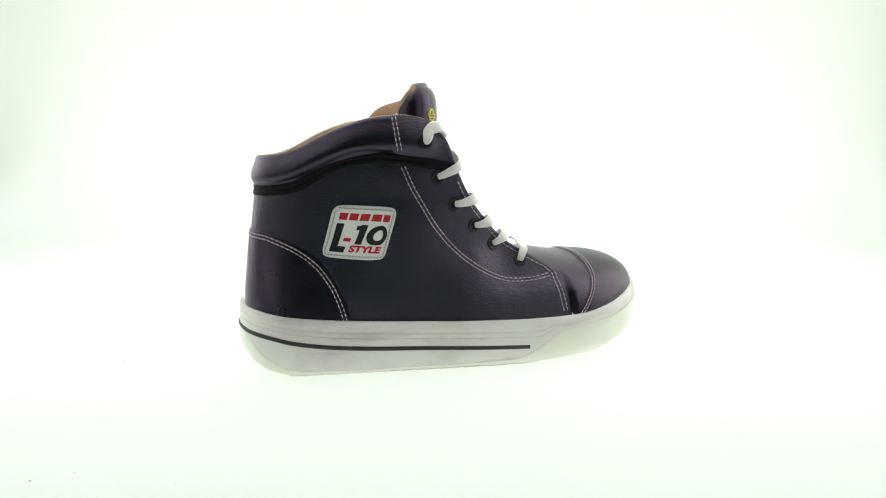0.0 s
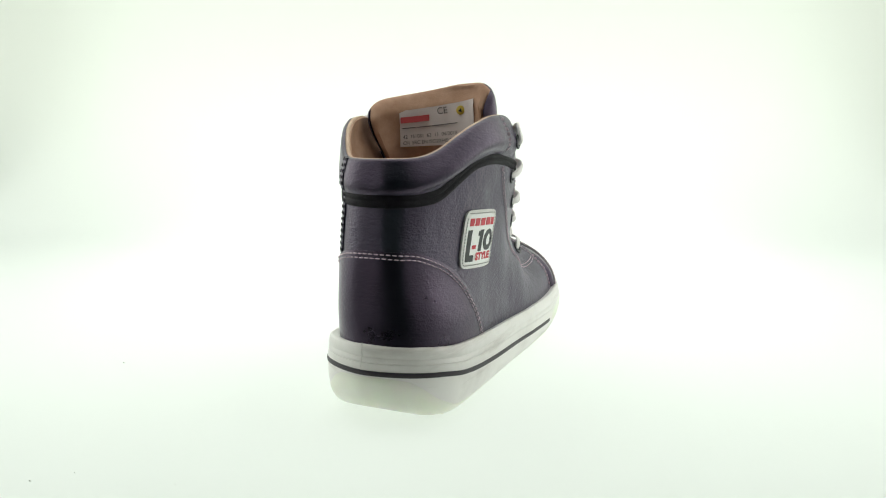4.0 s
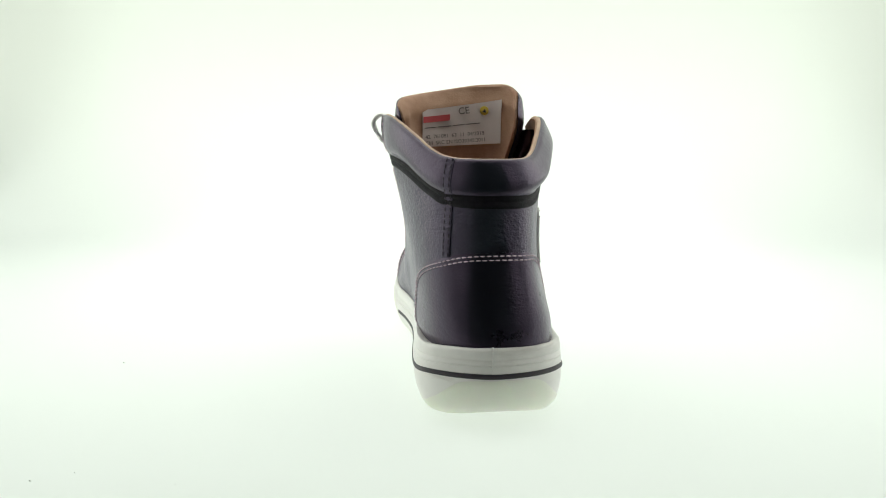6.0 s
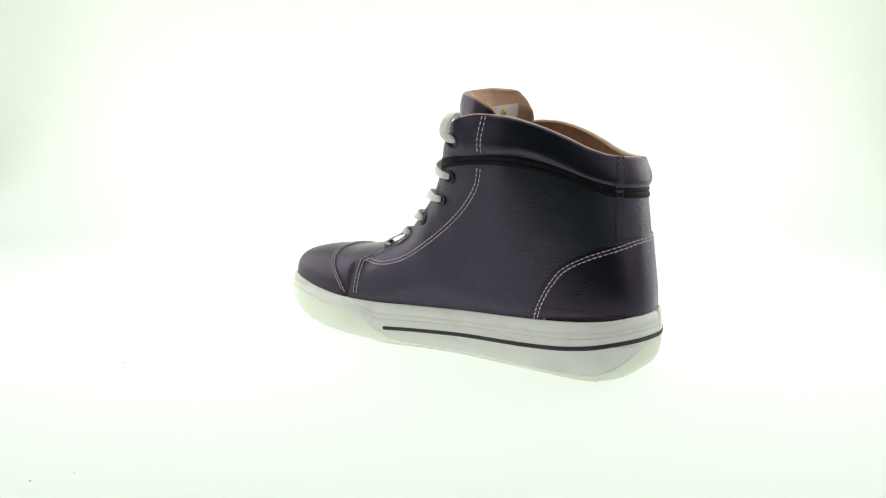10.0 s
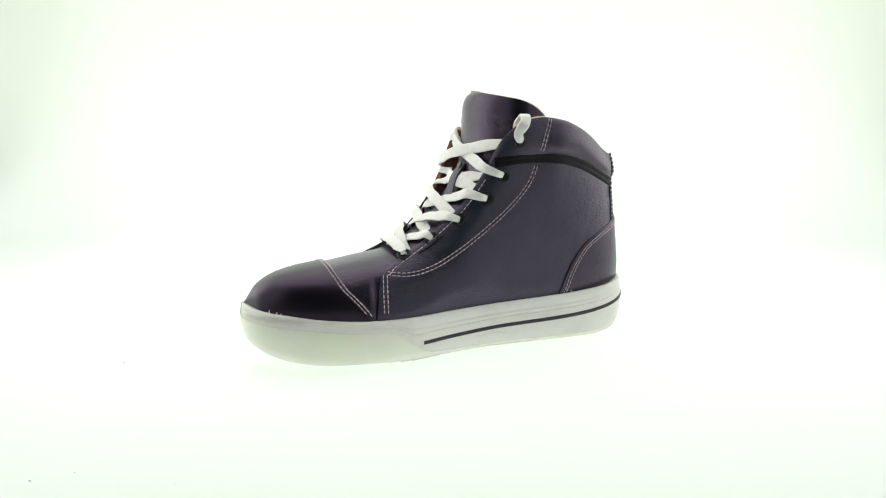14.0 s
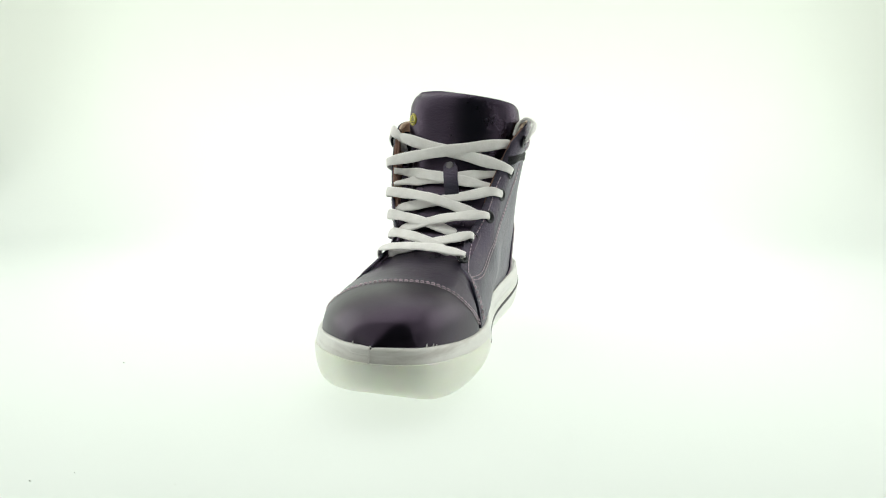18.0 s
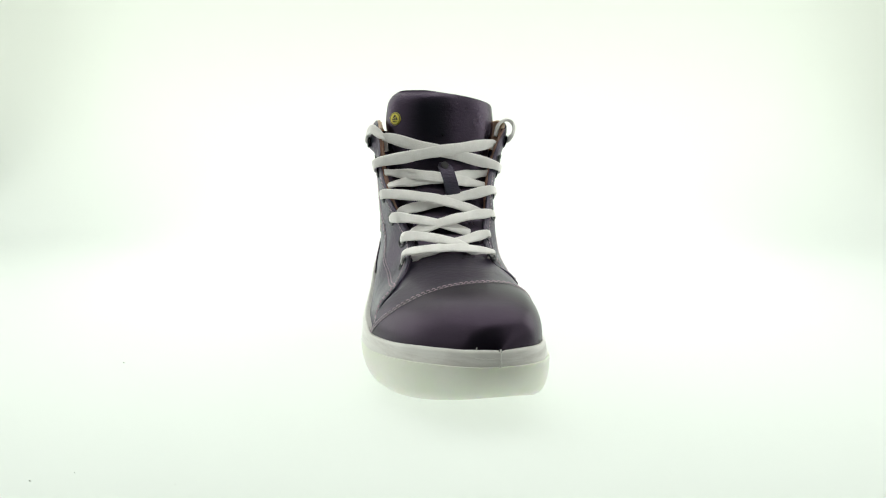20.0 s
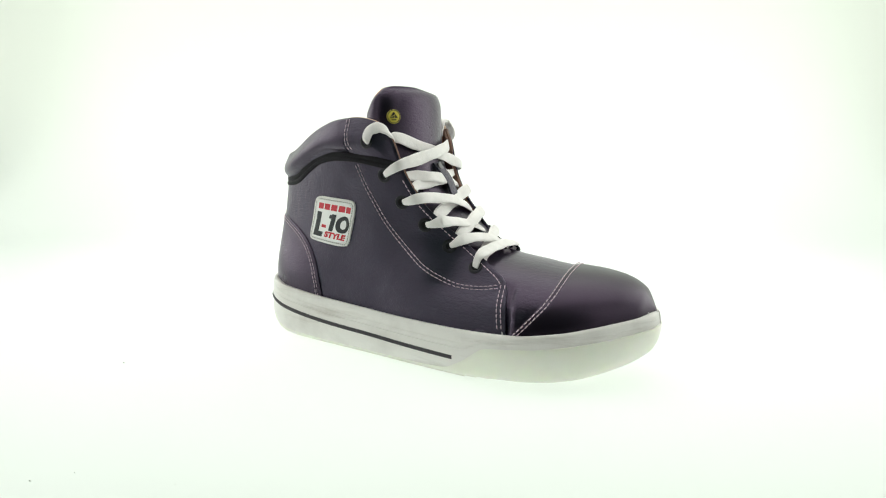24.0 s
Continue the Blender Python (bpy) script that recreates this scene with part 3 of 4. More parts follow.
def tongue_top(q):
    """Height of the tongue's upper edge, sloping down to the inner side."""
    v = abs(q) / radians(98 if q < 0 else 110)
    drop = 9 * max(0, (v - 0.58) / 0.42) ** 2.2 if q > 0 else 12 * max(0, (v - 0.46) / 0.54) ** 2.4
    return 185.3 - 12.5 * min(1, max(0, (q + 0.4) / 2.1)) ** 1.15 - drop


def tongue_thick(t):
    return (9.5 + 6 * t) * min(1, t * 4) * min(1, 0.2 + ((1 - t) * 7) ** 0.6)


def tongue_inside(y, z):
    """x of the tongue's inner face."""
    w = float(tongue_w(z)) * (1 if y < TONGUE_Y else 1.03)
    th, q = 0.0, 0.0
    for _ in range(4):
        th = tongue_thick(min(1, (z - 66) / (tongue_top(q) - 66)))
        n = (w - math.sqrt(max(0.0, w * w - 2.2 * th * abs(y - TONGUE_Y)))) / (1.1 * th)
        q = math.copysign(math.asin(min(n, 0.98)), y - TONGUE_Y)
    return float(tongue_arc(z, q, th)[0])


def tongue():
    ps = [radians(q) for q in list(np.linspace(-98, -40, 13)) + list(np.linspace(-30, 30, 7)) + list(np.linspace(40, 104, 12))]
    outer, inner = [], []
    for t in 1 - (1 - np.linspace(0, 1, 34)) ** 1.5:
        o, i = [], []
        for k, q in enumerate(ps):
            z = 66 + (tongue_top(q) - 66) * t
            rim = min(k, len(ps) - 1 - k)
            th = tongue_thick(t) * min(1, 0.25 + (rim / 6) ** 0.7)
            o.append(tongue_arc(z, q))
            i.append(tongue_arc(z, q, th))
        outer.append(o)
        inner.append(i)
    half = [[p * 0.45 + q * 0.55 for p, q in zip(r, s)] for r, s in zip(outer, inner)]
    b = Build()
    b.slab(outer, [[(h if 3 <= k <= len(ps) - 3 and j >= 8 else q) for k, (h, q) in enumerate(zip(r, s))] for j, (r, s) in enumerate(zip(half, inner))])
    tg = b.make("tongue", PAD, shoe, "padded dark leather tongue")
    b = Build()
    b.slab([[p + np.array([-0.15, 0, 0]) for p in r[3:-2]] for r in half[8:]], [r[3:-2] for r in inner[8:]])
    b.make("tongue_lining", LINING, tg, "tan textile lining")
    # folded side gussets closing the gap between tongue and quarters
    xs = np.linspace(-25, 60, 200)
    zs = np.array([float(throat_z(x)) for x in xs])
    for side, psi, high in ((-1, -80, 156), (1, 80, 141)):
        front, back = [], []
        for z in np.linspace(70, high, 30):
            x = float(np.interp(-z, -zs, xs)) - 15
            p, q = tongue_arc(z, radians(psi)), upper(side, 1 + (x - XC) / 100, z, -4.6)
            row = [p * (1 - t) + q * t + np.array([-5.0 * math.sin(math.pi * t), 0, 0]) for t in np.linspace(0, 1, 7)]
            front.append(row)
            back.append([r + np.array([-1.2, 0, 0]) for r in row])
        b = Build()
        b.slab(front, back)
        b.make("gusset", PAD, tg, "thin black leather side gusset")
    return tg


tongue_part = tongue()


# ---------- seams and panels on the upper ----------
def side_path(side, knots, n, off=0.0):
    """Points, normals along a curve on one side of the upper, given as (a, z) knots."""
    c = open_curve([(a * 90, z) for a, z in knots], n)
    return [upper(side, p[0] / 90, p[1], off) for p in c], [upper(side, p[0] / 90, p[1], off + 1) - upper(side, p[0] / 90, p[1], off) for p in c]


def shift(pts, nor, d, lift=0.0):
    """The path moved sideways over the surface."""
    out = []
    for i in range(len(pts)):
        t = pts[min(i + 1, len(pts) - 1)] - pts[max(i - 1, 0)]
        w = np.cross(t, nor[i])
        out.append(pts[i] + w / max(np.linalg.norm(w), 1e-6) * d + nor[i] * lift)
    return out


def stitch_row(b, pts, nor, step=3.3, fill=0.74, r=0.33, lift=0.28):
    """Single threads lying on the surface, one after the other."""
    p = np.array([q + n * lift for q, n in zip(pts, nor)])
    s = np.concatenate([[0], np.cumsum(np.linalg.norm(np.diff(p, axis=0), axis=1))])
    nn = np.array(nor)
    for k in range(int(s[-1] / step)):
        ends = []
        jit = random.uniform(-0.12, 0.12)
        for d in (k * step + 0.3, k * step + 0.3 + step * fill):
            ends.append(np.array([np.interp(d, s, p[:, c]) for c in range(3)]))
        n = np.array([np.interp(k * step, s, nn[:, c]) for c in range(3)])
        t = ends[1] - ends[0]
        w = np.cross(t, n)
        w = w / max(np.linalg.norm(w), 1e-6) * r
        ends[1] = ends[1] + w * jit * 2
        k0 = len(b.v)
        for f, g, l in ((0.0, 0.55, -0.25), (0.25, 1, 0.12), (0.75, 1, 0.12), (1.0, 0.55, -0.25)):
            c = ends[0] + (ends[1] - ends[0]) * f + n * l
            b.v += [c + w * g, c + n * r * g, c - w * g, c - n * r]
        for q in range(3):
            for e in range(4):
                b.f.append((k0 + q * 4 + e, k0 + q * 4 + (e + 1) % 4, k0 + q * 4 + 4 + (e + 1) % 4, k0 + q * 4 + 4 + e))
        b.f += [(k0, k0 + 1, k0 + 2, k0 + 3), (k0 + 12, k0 + 13, k0 + 14, k0 + 15)]


def seam(name, pts, nor, rows=(0.0, 2.7), mat=None, parent=None, **kw):
    b = Build()
    for d in rows:
        stitch_row(b, shift(pts, nor, d), nor, **kw)
    return b.make(name, mat or THREAD, parent or shoe, "double row of pale pink stitching" if mat is None and len(rows) > 1 else "")


EYES = {-1: [(1.268, 148.2), (1.362, 126), (1.482, 108.5), (1.633, 93.8), (1.785, 80), (1.982, 68.2)],
        1: [(1.323, 148.6), (1.391, 125.6), (1.485, 110.2), (1.663, 96), (1.836, 83.1), (2.033, 73)]}
STAY = {-1: [(1.141, 133), (1.199, 120.2), (1.272, 107.8), (1.358, 94.2), (1.476, 80.3), (1.595, 70), (1.725, 62.0), (1.867, 56.6), (2.038, 56.4), (2.20, 59.0)],
        1: [(1.163, 132), (1.191, 121.8), (1.26, 111), (1.372, 99), (1.518, 86.8), (1.667, 76), (1.818, 66.9), (1.97, 62), (2.09, 61.1), (2.19, 62.8)]}
STAY_TOP = {-1: [(1.085, 163), (1.102, 150), (1.12, 142)], 1: [(1.10, 163.5), (1.133, 151), (1.145, 141)]}
FRONT = {-1: [(2.203, 60), (2.21, 52), (2.229, 40), (2.242, 33.5)], 1: [(2.196, 62), (2.208, 50), (2.213, 35.5)]}
COUNTER = {-1: [(0.0, 90.2), (0.2, 89.5), (0.383, 87.8), (0.59, 81), (0.73, 72), (0.813, 61), (0.849, 50), (0.872, 36)],
           1: [(0.0, 90.2), (0.2, 89.3), (0.36, 86.4), (0.6, 80), (0.76, 71.8), (0.84, 61.5), (0.881, 50), (0.906, 36)]}
BAND = {-1: [(0.0, 118.2), (0.377, 118.6), (0.54, 120.8), (0.68, 128.5), (0.797, 134.8), (0.888, 137.3), (1.0, 138.1), (1.17, 137), (1.351, 134), (1.45, 132)],
        1: [(0.0, 118.2), (0.37, 119.2), (0.5, 122.3), (0.61, 125.8), (0.79, 132.5), (0.98, 136.6), (1.22, 137.1), (1.45, 134.5)]}


def throat_path(side, n, inset, lo=-24.0, hi=61.0, off=0.0):
    """Along the edge of the lace opening, set in from it."""
    xs = np.linspace(lo, hi, 60)
    c = np.array([(x, float(throat_z(x))) for x in xs])
    c = even(c, n)
    pts, nor = [], []
    for i in range(n):
        t = c[min(i + 1, n - 1)] - c[max(i - 1, 0)]
        t = t / np.linalg.norm(t)
        x, z = c[i] + np.array([t[1], -t[0]]) * inset
        a = 1 + (x - XC) / 100
        pts.append(upper(side, a, z, off))
        nor.append(upper(side, a, z, off + 1) - pts[-1])
    return pts, nor


def round_path(table, n):
    """A curve right round the heel, outer side first: points and normals."""
    ks = [(-a * 90, z) for a, z in table[-1][::-1]] + [(a * 90, z) for a, z in table[1][1:]]
    c = open_curve(ks, n)
    pts = [round_at(q[0] / 90, q[1]) for q in c]
    return c, pts, [round_at(q[0] / 90, q[1], 1) - p for q, p in zip(c, pts)]


def panels():
    # stiff heel counter, one thickness proud of the quarters
    ks = open_curve([(-a * 90 - (2.4 if a > 0.8 else 2.4 * a), z + (2.6 if a < 0.75 else 2.0)) for a, z in COUNTER[-1][::-1]] + [(a * 90 + (2.4 if a > 0.8 else 2.4 * a), z + (2.6 if a < 0.75 else 2.0)) for a, z in COUNTER[1][1:]], 90)
    out, inn = [], []
    for t in np.linspace(0, 1, 26):
        out.append([round_at(q[0] / 90, q[1] + (33 - q[1]) * t, 0.95 if t > 0.001 else 0.6) for q in ks])
        inn.append([round_at(q[0] / 90, q[1] + (33 - q[1]) * t, -0.6) for q in ks])
    b = Build()
    b.slab(out, inn)
    counter = b.make("heel_counter", SMOOTH, shoe, "smooth dark leather heel counter")
    c, pts, nor = round_path(COUNTER, 220)
    seam("stitching", [p + n * 0.95 for p, n in zip(pts, nor)], nor, (-1.05, 1.05), parent=counter)
    # black elastic band: a flat woven tape with two ribs, wider round the heel
    c, pts, nor = round_path(BAND, 240)
    b = Build()
    rows = []
    for i in range(len(pts)):
        near = slice(max(i - 1, 0), i + 2)
        half = 3.6 - 0.4 * min(1, max(0, (abs(c[i][0]) / 90 - 0.45) / 0.5))
        rows.append([shift(pts[near], nor[near], f * half, h)[1 if i else 0] for f, h in ((-1.04, -0.7), (-1, 0.35), (-0.85, 0.75), (-0.5, 0.85), (-0.2, 0.75), (-0.06, 0.35), (0.06, 0.35), (0.2, 0.75), (0.5, 0.85), (0.85, 0.75), (1, 0.35), (1.04, -0.7))])
    b.grid(rows)
    b.make("elastic_band", ELASTIC, shoe, "black ribbed elastic band below the collar")
    # tan piping on the collar
    us = [-1 - (x - XC) / 100 for x in np.linspace(-25, -58, 24)] + list(np.linspace(-1, 1, 80)) + [1 + (x - XC) / 100 for x in np.linspace(-58, -25, 24)]
    b = Build()
    b.tube([round_at(u, rim_of(u) - 1.0, -3.3) for u in us], 1.3, 8)
    b.make("piping", PIPING, shoe, "pale tan piping")
    for side in (-1, 1):
        # eyestay seam, above and below the elastic band
        pts, nor = side_path(side, STAY[side], 150)
        seam("stitching", pts, nor, (-1.15, 1.15))
        pts, nor = side_path(side, STAY_TOP[side], 50)
        seam("stitching", pts, nor, (-1.15, 1.15))
        pts, nor = side_path(side, FRONT[side], 50)
        seam("stitching", pts, nor, (-1.2, 1.5))
        pts, nor = throat_path(side, 120, 3.2, -7.5, 61.0)
        seam("stitching", pts, nor, (0.0,))
        # brown binding along the lace opening
        pts, nor = throat_path(side, 60, 0.7, -24.5, 4.0, -2.1)
        b = Build()
        b.tube(pts, 1.2, 8)
        b.make("binding", BROWN, shoe, "brown leather binding")
    # strip covering the rear seam, on the inner side of the heel
    b = Build()
    out, inn = [], []
    for t in np.linspace(0, 1, 40):
        z = 139.5 - 51 * t
        mid = 0.325 + 0.062 * t
        out.append([upper(1, mid + d, z, h) for d, h in ((-0.035, -0.4), (-0.033, 0.7), (0, 0.8), (0.033, 0.7), (0.035, -0.4))])
        inn.append([upper(1, mid + d, z, -0.8) for d in (-0.035, -0.033, 0, 0.033, 0.035)])
    b.slab(out, inn)
    strip = b.make("heel_strip", LEATHER, shoe, "narrow dark leather strip over the rear seam")
    for d in (-0.022, 0.022):
        pts = [upper(1, 0.325 + 0.062 * t + d, 140.5 - 52 * t, 0.8) for t in np.linspace(0, 1, 60)]
        nor = [upper(1, 0.325 + 0.062 * t + d, 140.5 - 52 * t, 1.8) - p for t, p in zip(np.linspace(0, 1, 60), pts)]
        seam("stitching", pts, nor, (0.0,), mat=BLACK_THREAD, parent=strip, r=0.3, lift=0.0)
    # toe cap stitching
    fs = np.linspace(0.015, 0.985, 150)
    b = Build()
    for d in (1.6, 4.1):
        pts = [vamp_off(cap_edge(f) + d, f, 1.3) for f in fs]
        nor = [vamp_off(cap_edge(f) + d, f, 2.3) - p for f, p in zip(fs, pts)]
        stitch_row(b, pts, nor)
    b.make("stitching", THREAD, shoe, "double row of pale pink stitching")


panels()


def ring_mesh(b, c, n, radius, r, sides=20, flat=1.0):
    n = Vector(n).normalized()
    u = n.orthogonal().normalized()
    v = n.cross(u)
    c = Vector(c)
    pts = [c + (u * math.cos(a) + v * math.sin(a)) * radius for a in np.linspace(0, math.tau, sides, endpoint=False)]
    b.tube(pts, r, 8, flat, [n] * sides, True)


def disc_mesh(b, c, n, radius, h, sides=20):
    n = Vector(n).normalized()
    u = n.orthogonal().normalized()
    v = n.cross(u)
    c = Vector(c)
    rows = [[c + n * z + (u * math.cos(a) + v * math.sin(a)) * q for a in np.linspace(0, math.tau, sides + 1)] for q, z in ((radius, -0.6), (radius, h * 0.6), (radius * 0.93, h), (0.01, h))]
    b.grid(rows)


def eyelets():
    for side in (-1, 1):
        for a, z in EYES[side]:
            p, q = upper(side, a, z), upper(side, a, z, 1)
            b = Build()
            ring_mesh(b, p + (q - p) * 0.25, q - p, 3.75, 1.05, 24, 0.6)
            e = b.make("eyelet", METAL, shoe, "black metal eyelet")
            # no real opening: a black disc painted as the hole's dark inside
            b = Build()
            disc_mesh(b, p, q - p, 3.2, 0.12, 18)
            b.make("eyelet_dark_disc", HOLE, e)


eyelets()


def writing(name, text, size, mat, m, parent, extrude=0.00005, bold=0.0, slant=0.0):
    cu = bpy.data.curves.new(name, "FONT")
    cu.body, cu.size, cu.extrude, cu.align_x, cu.align_y = text, size, extrude, "LEFT", "CENTER"
    cu.offset, cu.shear = bold, slant
    tmp = bpy.data.objects.new(name, cu)
    scene.collection.objects.link(tmp)
    me = bpy.data.meshes.new_from_object(tmp.evaluated_get(bpy.context.evaluated_depsgraph_get()))
    bpy.data.objects.remove(tmp)
    me.materials.clear()
    me.materials.append(mat)
    ob = new(name, me)
    ob.parent = parent
    ob.matrix_local = m
    return ob


# ---------- side patch ----------
def patch_at(u, v, off):
    """u along the patch's top, v down it, both 0 to 1."""
    tl, tr, br, bl = (0.785, 110), (1.117, 107.3), (1.022, 73.6), (0.752, 77.4)
    a = (tl[0] * (1 - u) + tr[0] * u) * (1 - v) + (bl[0] * (1 - u) + br[0] * u) * v
    z = (tl[1] * (1 - u) + tr[1] * u) * (1 - v) + (bl[1] * (1 - u) + br[1] * u) * v
    return upper(-1, a, z, off)


def patch_slab(b, u0, v0, u1, v1, low, high, corner=0.0, n=10):
    """A tile on the patch, with rounded corners where wanted."""
    out, inn = [], []
    for i in range(n + 1):
        ro, ri = [], []
        for j in range(n + 1):
            f, g = i / n * 2 - 1, j / n * 2 - 1
            if corner:
                m = max(abs(f), abs(g))
                e = 7.0
                k = (abs(f) ** e + abs(g) ** e) ** (1 / e) if m > 0 else 1
                s = m / k if k > 0 else 1
                f, g = f * s, g * s
            u, v = (u0 + u1) / 2 + f * (u1 - u0) / 2, (v0 + v1) / 2 + g * (v1 - v0) / 2
            ro.append(patch_at(u, v, high))
            ri.append(patch_at(u, v, low))
        out.append(ro)
        inn.append(ri)
    b.slab(out, inn)


def patch():
    b = Build()
    patch_slab(b, 0, 0, 1, 1, -0.6, 1.3, 1.0, 24)
    base = b.make("side_patch", PATCH, shoe, "white woven patch with red and black print")
    b = Build()
    patch_slab(b, 0.075, 0.075, 0.925, 0.925, 1.2, 1.45, 1.0, 20)
    b.make("patch_field", FIELD_WHITE, base)
    path = [(0.055 + 0.89 * t, 0.055) for t in np.linspace(0.04, 0.96, 30)] + [(0.945, 0.055 + 0.89 * t) for t in np.linspace(0.04, 0.96, 30)] + [(0.945 - 0.89 * t, 0.945) for t in np.linspace(0.04, 0.96, 30)] + [(0.055, 0.945 - 0.89 * t) for t in np.linspace(0.04, 0.96, 30)]
    pts = [patch_at(u, v, 1.3) for u, v in path]
    nor = [patch_at(u, v, 2.3) - p for (u, v), p in zip(path, pts)]
    seam("patch_stitching", pts, nor, (0.0,), mat=GREY_THREAD, parent=base, step=1.9, r=0.3)
    # red bars above and below, as plain blocks
    for k in range(5):
        b = Build()
        u = 0.14 + 0.158 * k
        patch_slab(b, u, 0.145, u + 0.125, 0.275, 1.3, 1.62, 0, 4)
        b.make("red_block", RED, base)
    for u0, v0, u1, v1, mat, word in ((0.13, 0.345, 0.25, 0.885, BLACK, "black_bar"), (0.25, 0.775, 0.385, 0.885, BLACK, "black_bar"), (0.31, 0.61, 0.425, 0.675, RED, "red_dash"), (0.505, 0.35, 0.60, 0.72, BLACK, "black_bar"), (0.455, 0.37, 0.51, 0.45, BLACK, "black_bar")):
        b = Build()
        patch_slab(b, u0, v0, u1, v1, 1.3, 1.64, 0, 6)
        b.make(word, mat, base)
    b = Build()
    rows_o, rows_i = [], []
    for a in np.linspace(0, math.tau, 33):
        c, s = math.cos(a), math.sin(a)
        rows_o.append([patch_at(0.775 + c * 0.145 * f, 0.535 + s * 0.185 * g, 1.64) for f, g in ((1, 1), (0.40, 0.55))])
        rows_i.append([patch_at(0.775 + c * 0.145 * f, 0.535 + s * 0.185 * g, 1.3) for f, g in ((1, 1), (0.40, 0.55))])
    b.slab(rows_o, rows_i)
    b.make("black_ring", BLACK, base)
    # the red word along the lower edge, laid on the patch's own plane
    o, du, dv = patch_at(0.44, 0.815, 1.62), patch_at(0.89, 0.815, 1.62) - patch_at(0.44, 0.815, 1.62), patch_at(0.65, 0.74, 1.62) - patch_at(0.65, 0.90, 1.62)
    ex = Vector(du).normalized()
    ez = ex.cross(Vector(dv)).normalized()
    m = Matrix((ex, ez.cross(ex), ez)).transposed().to_4x4()
    m.translation = Vector(o + np.array(ez) * 0.15) * 0.001
    word = writing("red_word", "STYLE", 0.0056, RED, m, base, 0.0001, 0.00028, 0.25)
    long = max(v.co.x for v in word.data.vertices)
    for v in word.data.vertices:
        v.co.x *= float(np.linalg.norm(du)) * 0.001 / long


patch()


# ---------- things on the tongue ----------
def tongue_normal(z, y):
    half = 0.92 * float(tongue_w(z))
    y = min(max(y, TONGUE_Y - half), TONGUE_Y + half)
    du = tongue_point(z + 1, y) - tongue_point(z - 1, y)
    dv = tongue_point(z, y + 1) - tongue_point(z, y - 1)
    n = np.cross(dv, du)
    return n / np.linalg.norm(n) * (1 if n[0] > 0 else -1)


def tongue_things():
    # round yellow badge with a dark triangle
    p, n = tongue_point(164.6, -38.0), tongue_normal(164.6, -38.0)
    b = Build()
    disc_mesh(b, p, n, 4.7, 0.5, 28)
    badge = b.make("badge", YELLOW, tongue_part, "round yellow badge with black sign")
    b = Build()
    ring_mesh(b, p + n * 0.5, n, 4.2, 0.22, 28, 0.6)
    b.make("badge_rim", BLACK, badge)
    up = np.array([0, 0, 1]) - n * n[2]
    up = up / np.linalg.norm(up)
    rt = np.cross(up, n)
    marks = [((-2.7, -0.9), (2.7, -0.9), (0.3, 2.9), (-0.4, 2.9), BLACK, 0.45), ((-1.9, 0.05), (-1.5, -0.35), (1.3, 1.1), (0.9, 1.5), YELLOW, 0.5), ((0.0, -0.9), (0.5, -0.9), (0.9, 0.2), (0.5, 0.3), YELLOW, 0.5)]
    marks += [((x, -2.5), (x + 0.85, -2.5), (x + 0.85, -1.6), (x, -1.6), BLACK, 0.45) for x in (-1.6, -0.42, 0.76)]
    for *tri, ink, raised in marks:
        b = Build()
        lo = [p + n * raised + rt * x + up * y for x, y in tri]
        hi = [q + n * 0.2 for q in lo]
        b.fan(hi)
        b.fan(lo[::-1])
        b.v += lo + hi
        k = len(b.v) - 8
        for i in range(4):
            b.f.append((k + i, k + (i + 1) % 4, k + 4 + (i + 1) % 4, k + 4 + i))
        b.make("badge_sign", ink, badge, smooth=False)
    # keeper strap over the laces, with its rivet
    b = Build()
    out, inn = [], []
    for t in np.linspace(0, 1, 16):
        z = 133 - 27 * t
        lift = 1.0 + 4.0 * math.sin(math.pi * min(t * 1.05, 1)) ** 0.8
        y0 = -4.5 + 5.5 * t
        n = tongue_normal(z, y0)
        w = 5.2 * min(1, 0.55 + t * 4)
        out.append([tongue_point(z, y0 + d * w) + n * lift for d in (-1, -0.4, 0.4, 1)])
        inn.append([tongue_point(z, y0 + d * w) + n * (lift - 1.5) for d in (-1, -0.4, 0.4, 1)])
    b.slab(out, inn)
    strap = b.make("lace_keeper", LEATHER, tongue_part, "small dark leather strap with a rivet")
    n = tongue_normal(130, -4)
    b = Build()
    disc_mesh(b, tongue_point(130, -4) + n * 2.9, n, 2.8, 1.1, 18)
    b.make("rivet", RIVET, strap, "dark metal rivet")
    # sewn-in white label on the inside of the tongue, slightly askew
    def on_label(y, z):
        return min(tongue_inside(y, z), tongue_inside(y, 160.0)) - 0.5

    b = Build()
    out, inn = [], []
    for i in range(17):
        y = 22.4 - 51.2 * i / 16
        low = 144.5 + 2.6 * i / 16
        top = 168.0 + 7.0 * i / 16 - (1.5 if i == 0 else 0)
        ro, ri = [], []
        for z in np.linspace(low, top, 8):
            x = on_label(y, z) - 0.5 - 0.35 * math.sin(i * 1.1 + z * 0.2)
            ro.append(np.array([x, y, z]))
            ri.append(np.array([x + 0.6, y, z]))
        out.append(ro)
        inn.append(ri)
    b.slab(out, inn)
    lab = b.make("care_label", CLOTH, tongue_part, "white sewn-in label with printed lines")

    def place(y, z, tilt=6.0):
        return Matrix.Translation((on_label(y, z) / 1000 - 0.0014, y / 1000, z / 1000)) @ Matrix.Rotation(radians(-90), 4, "Z") @ Matrix.Rotation(radians(90), 4, "X") @ Matrix.Rotation(radians(tilt), 4, "Z")

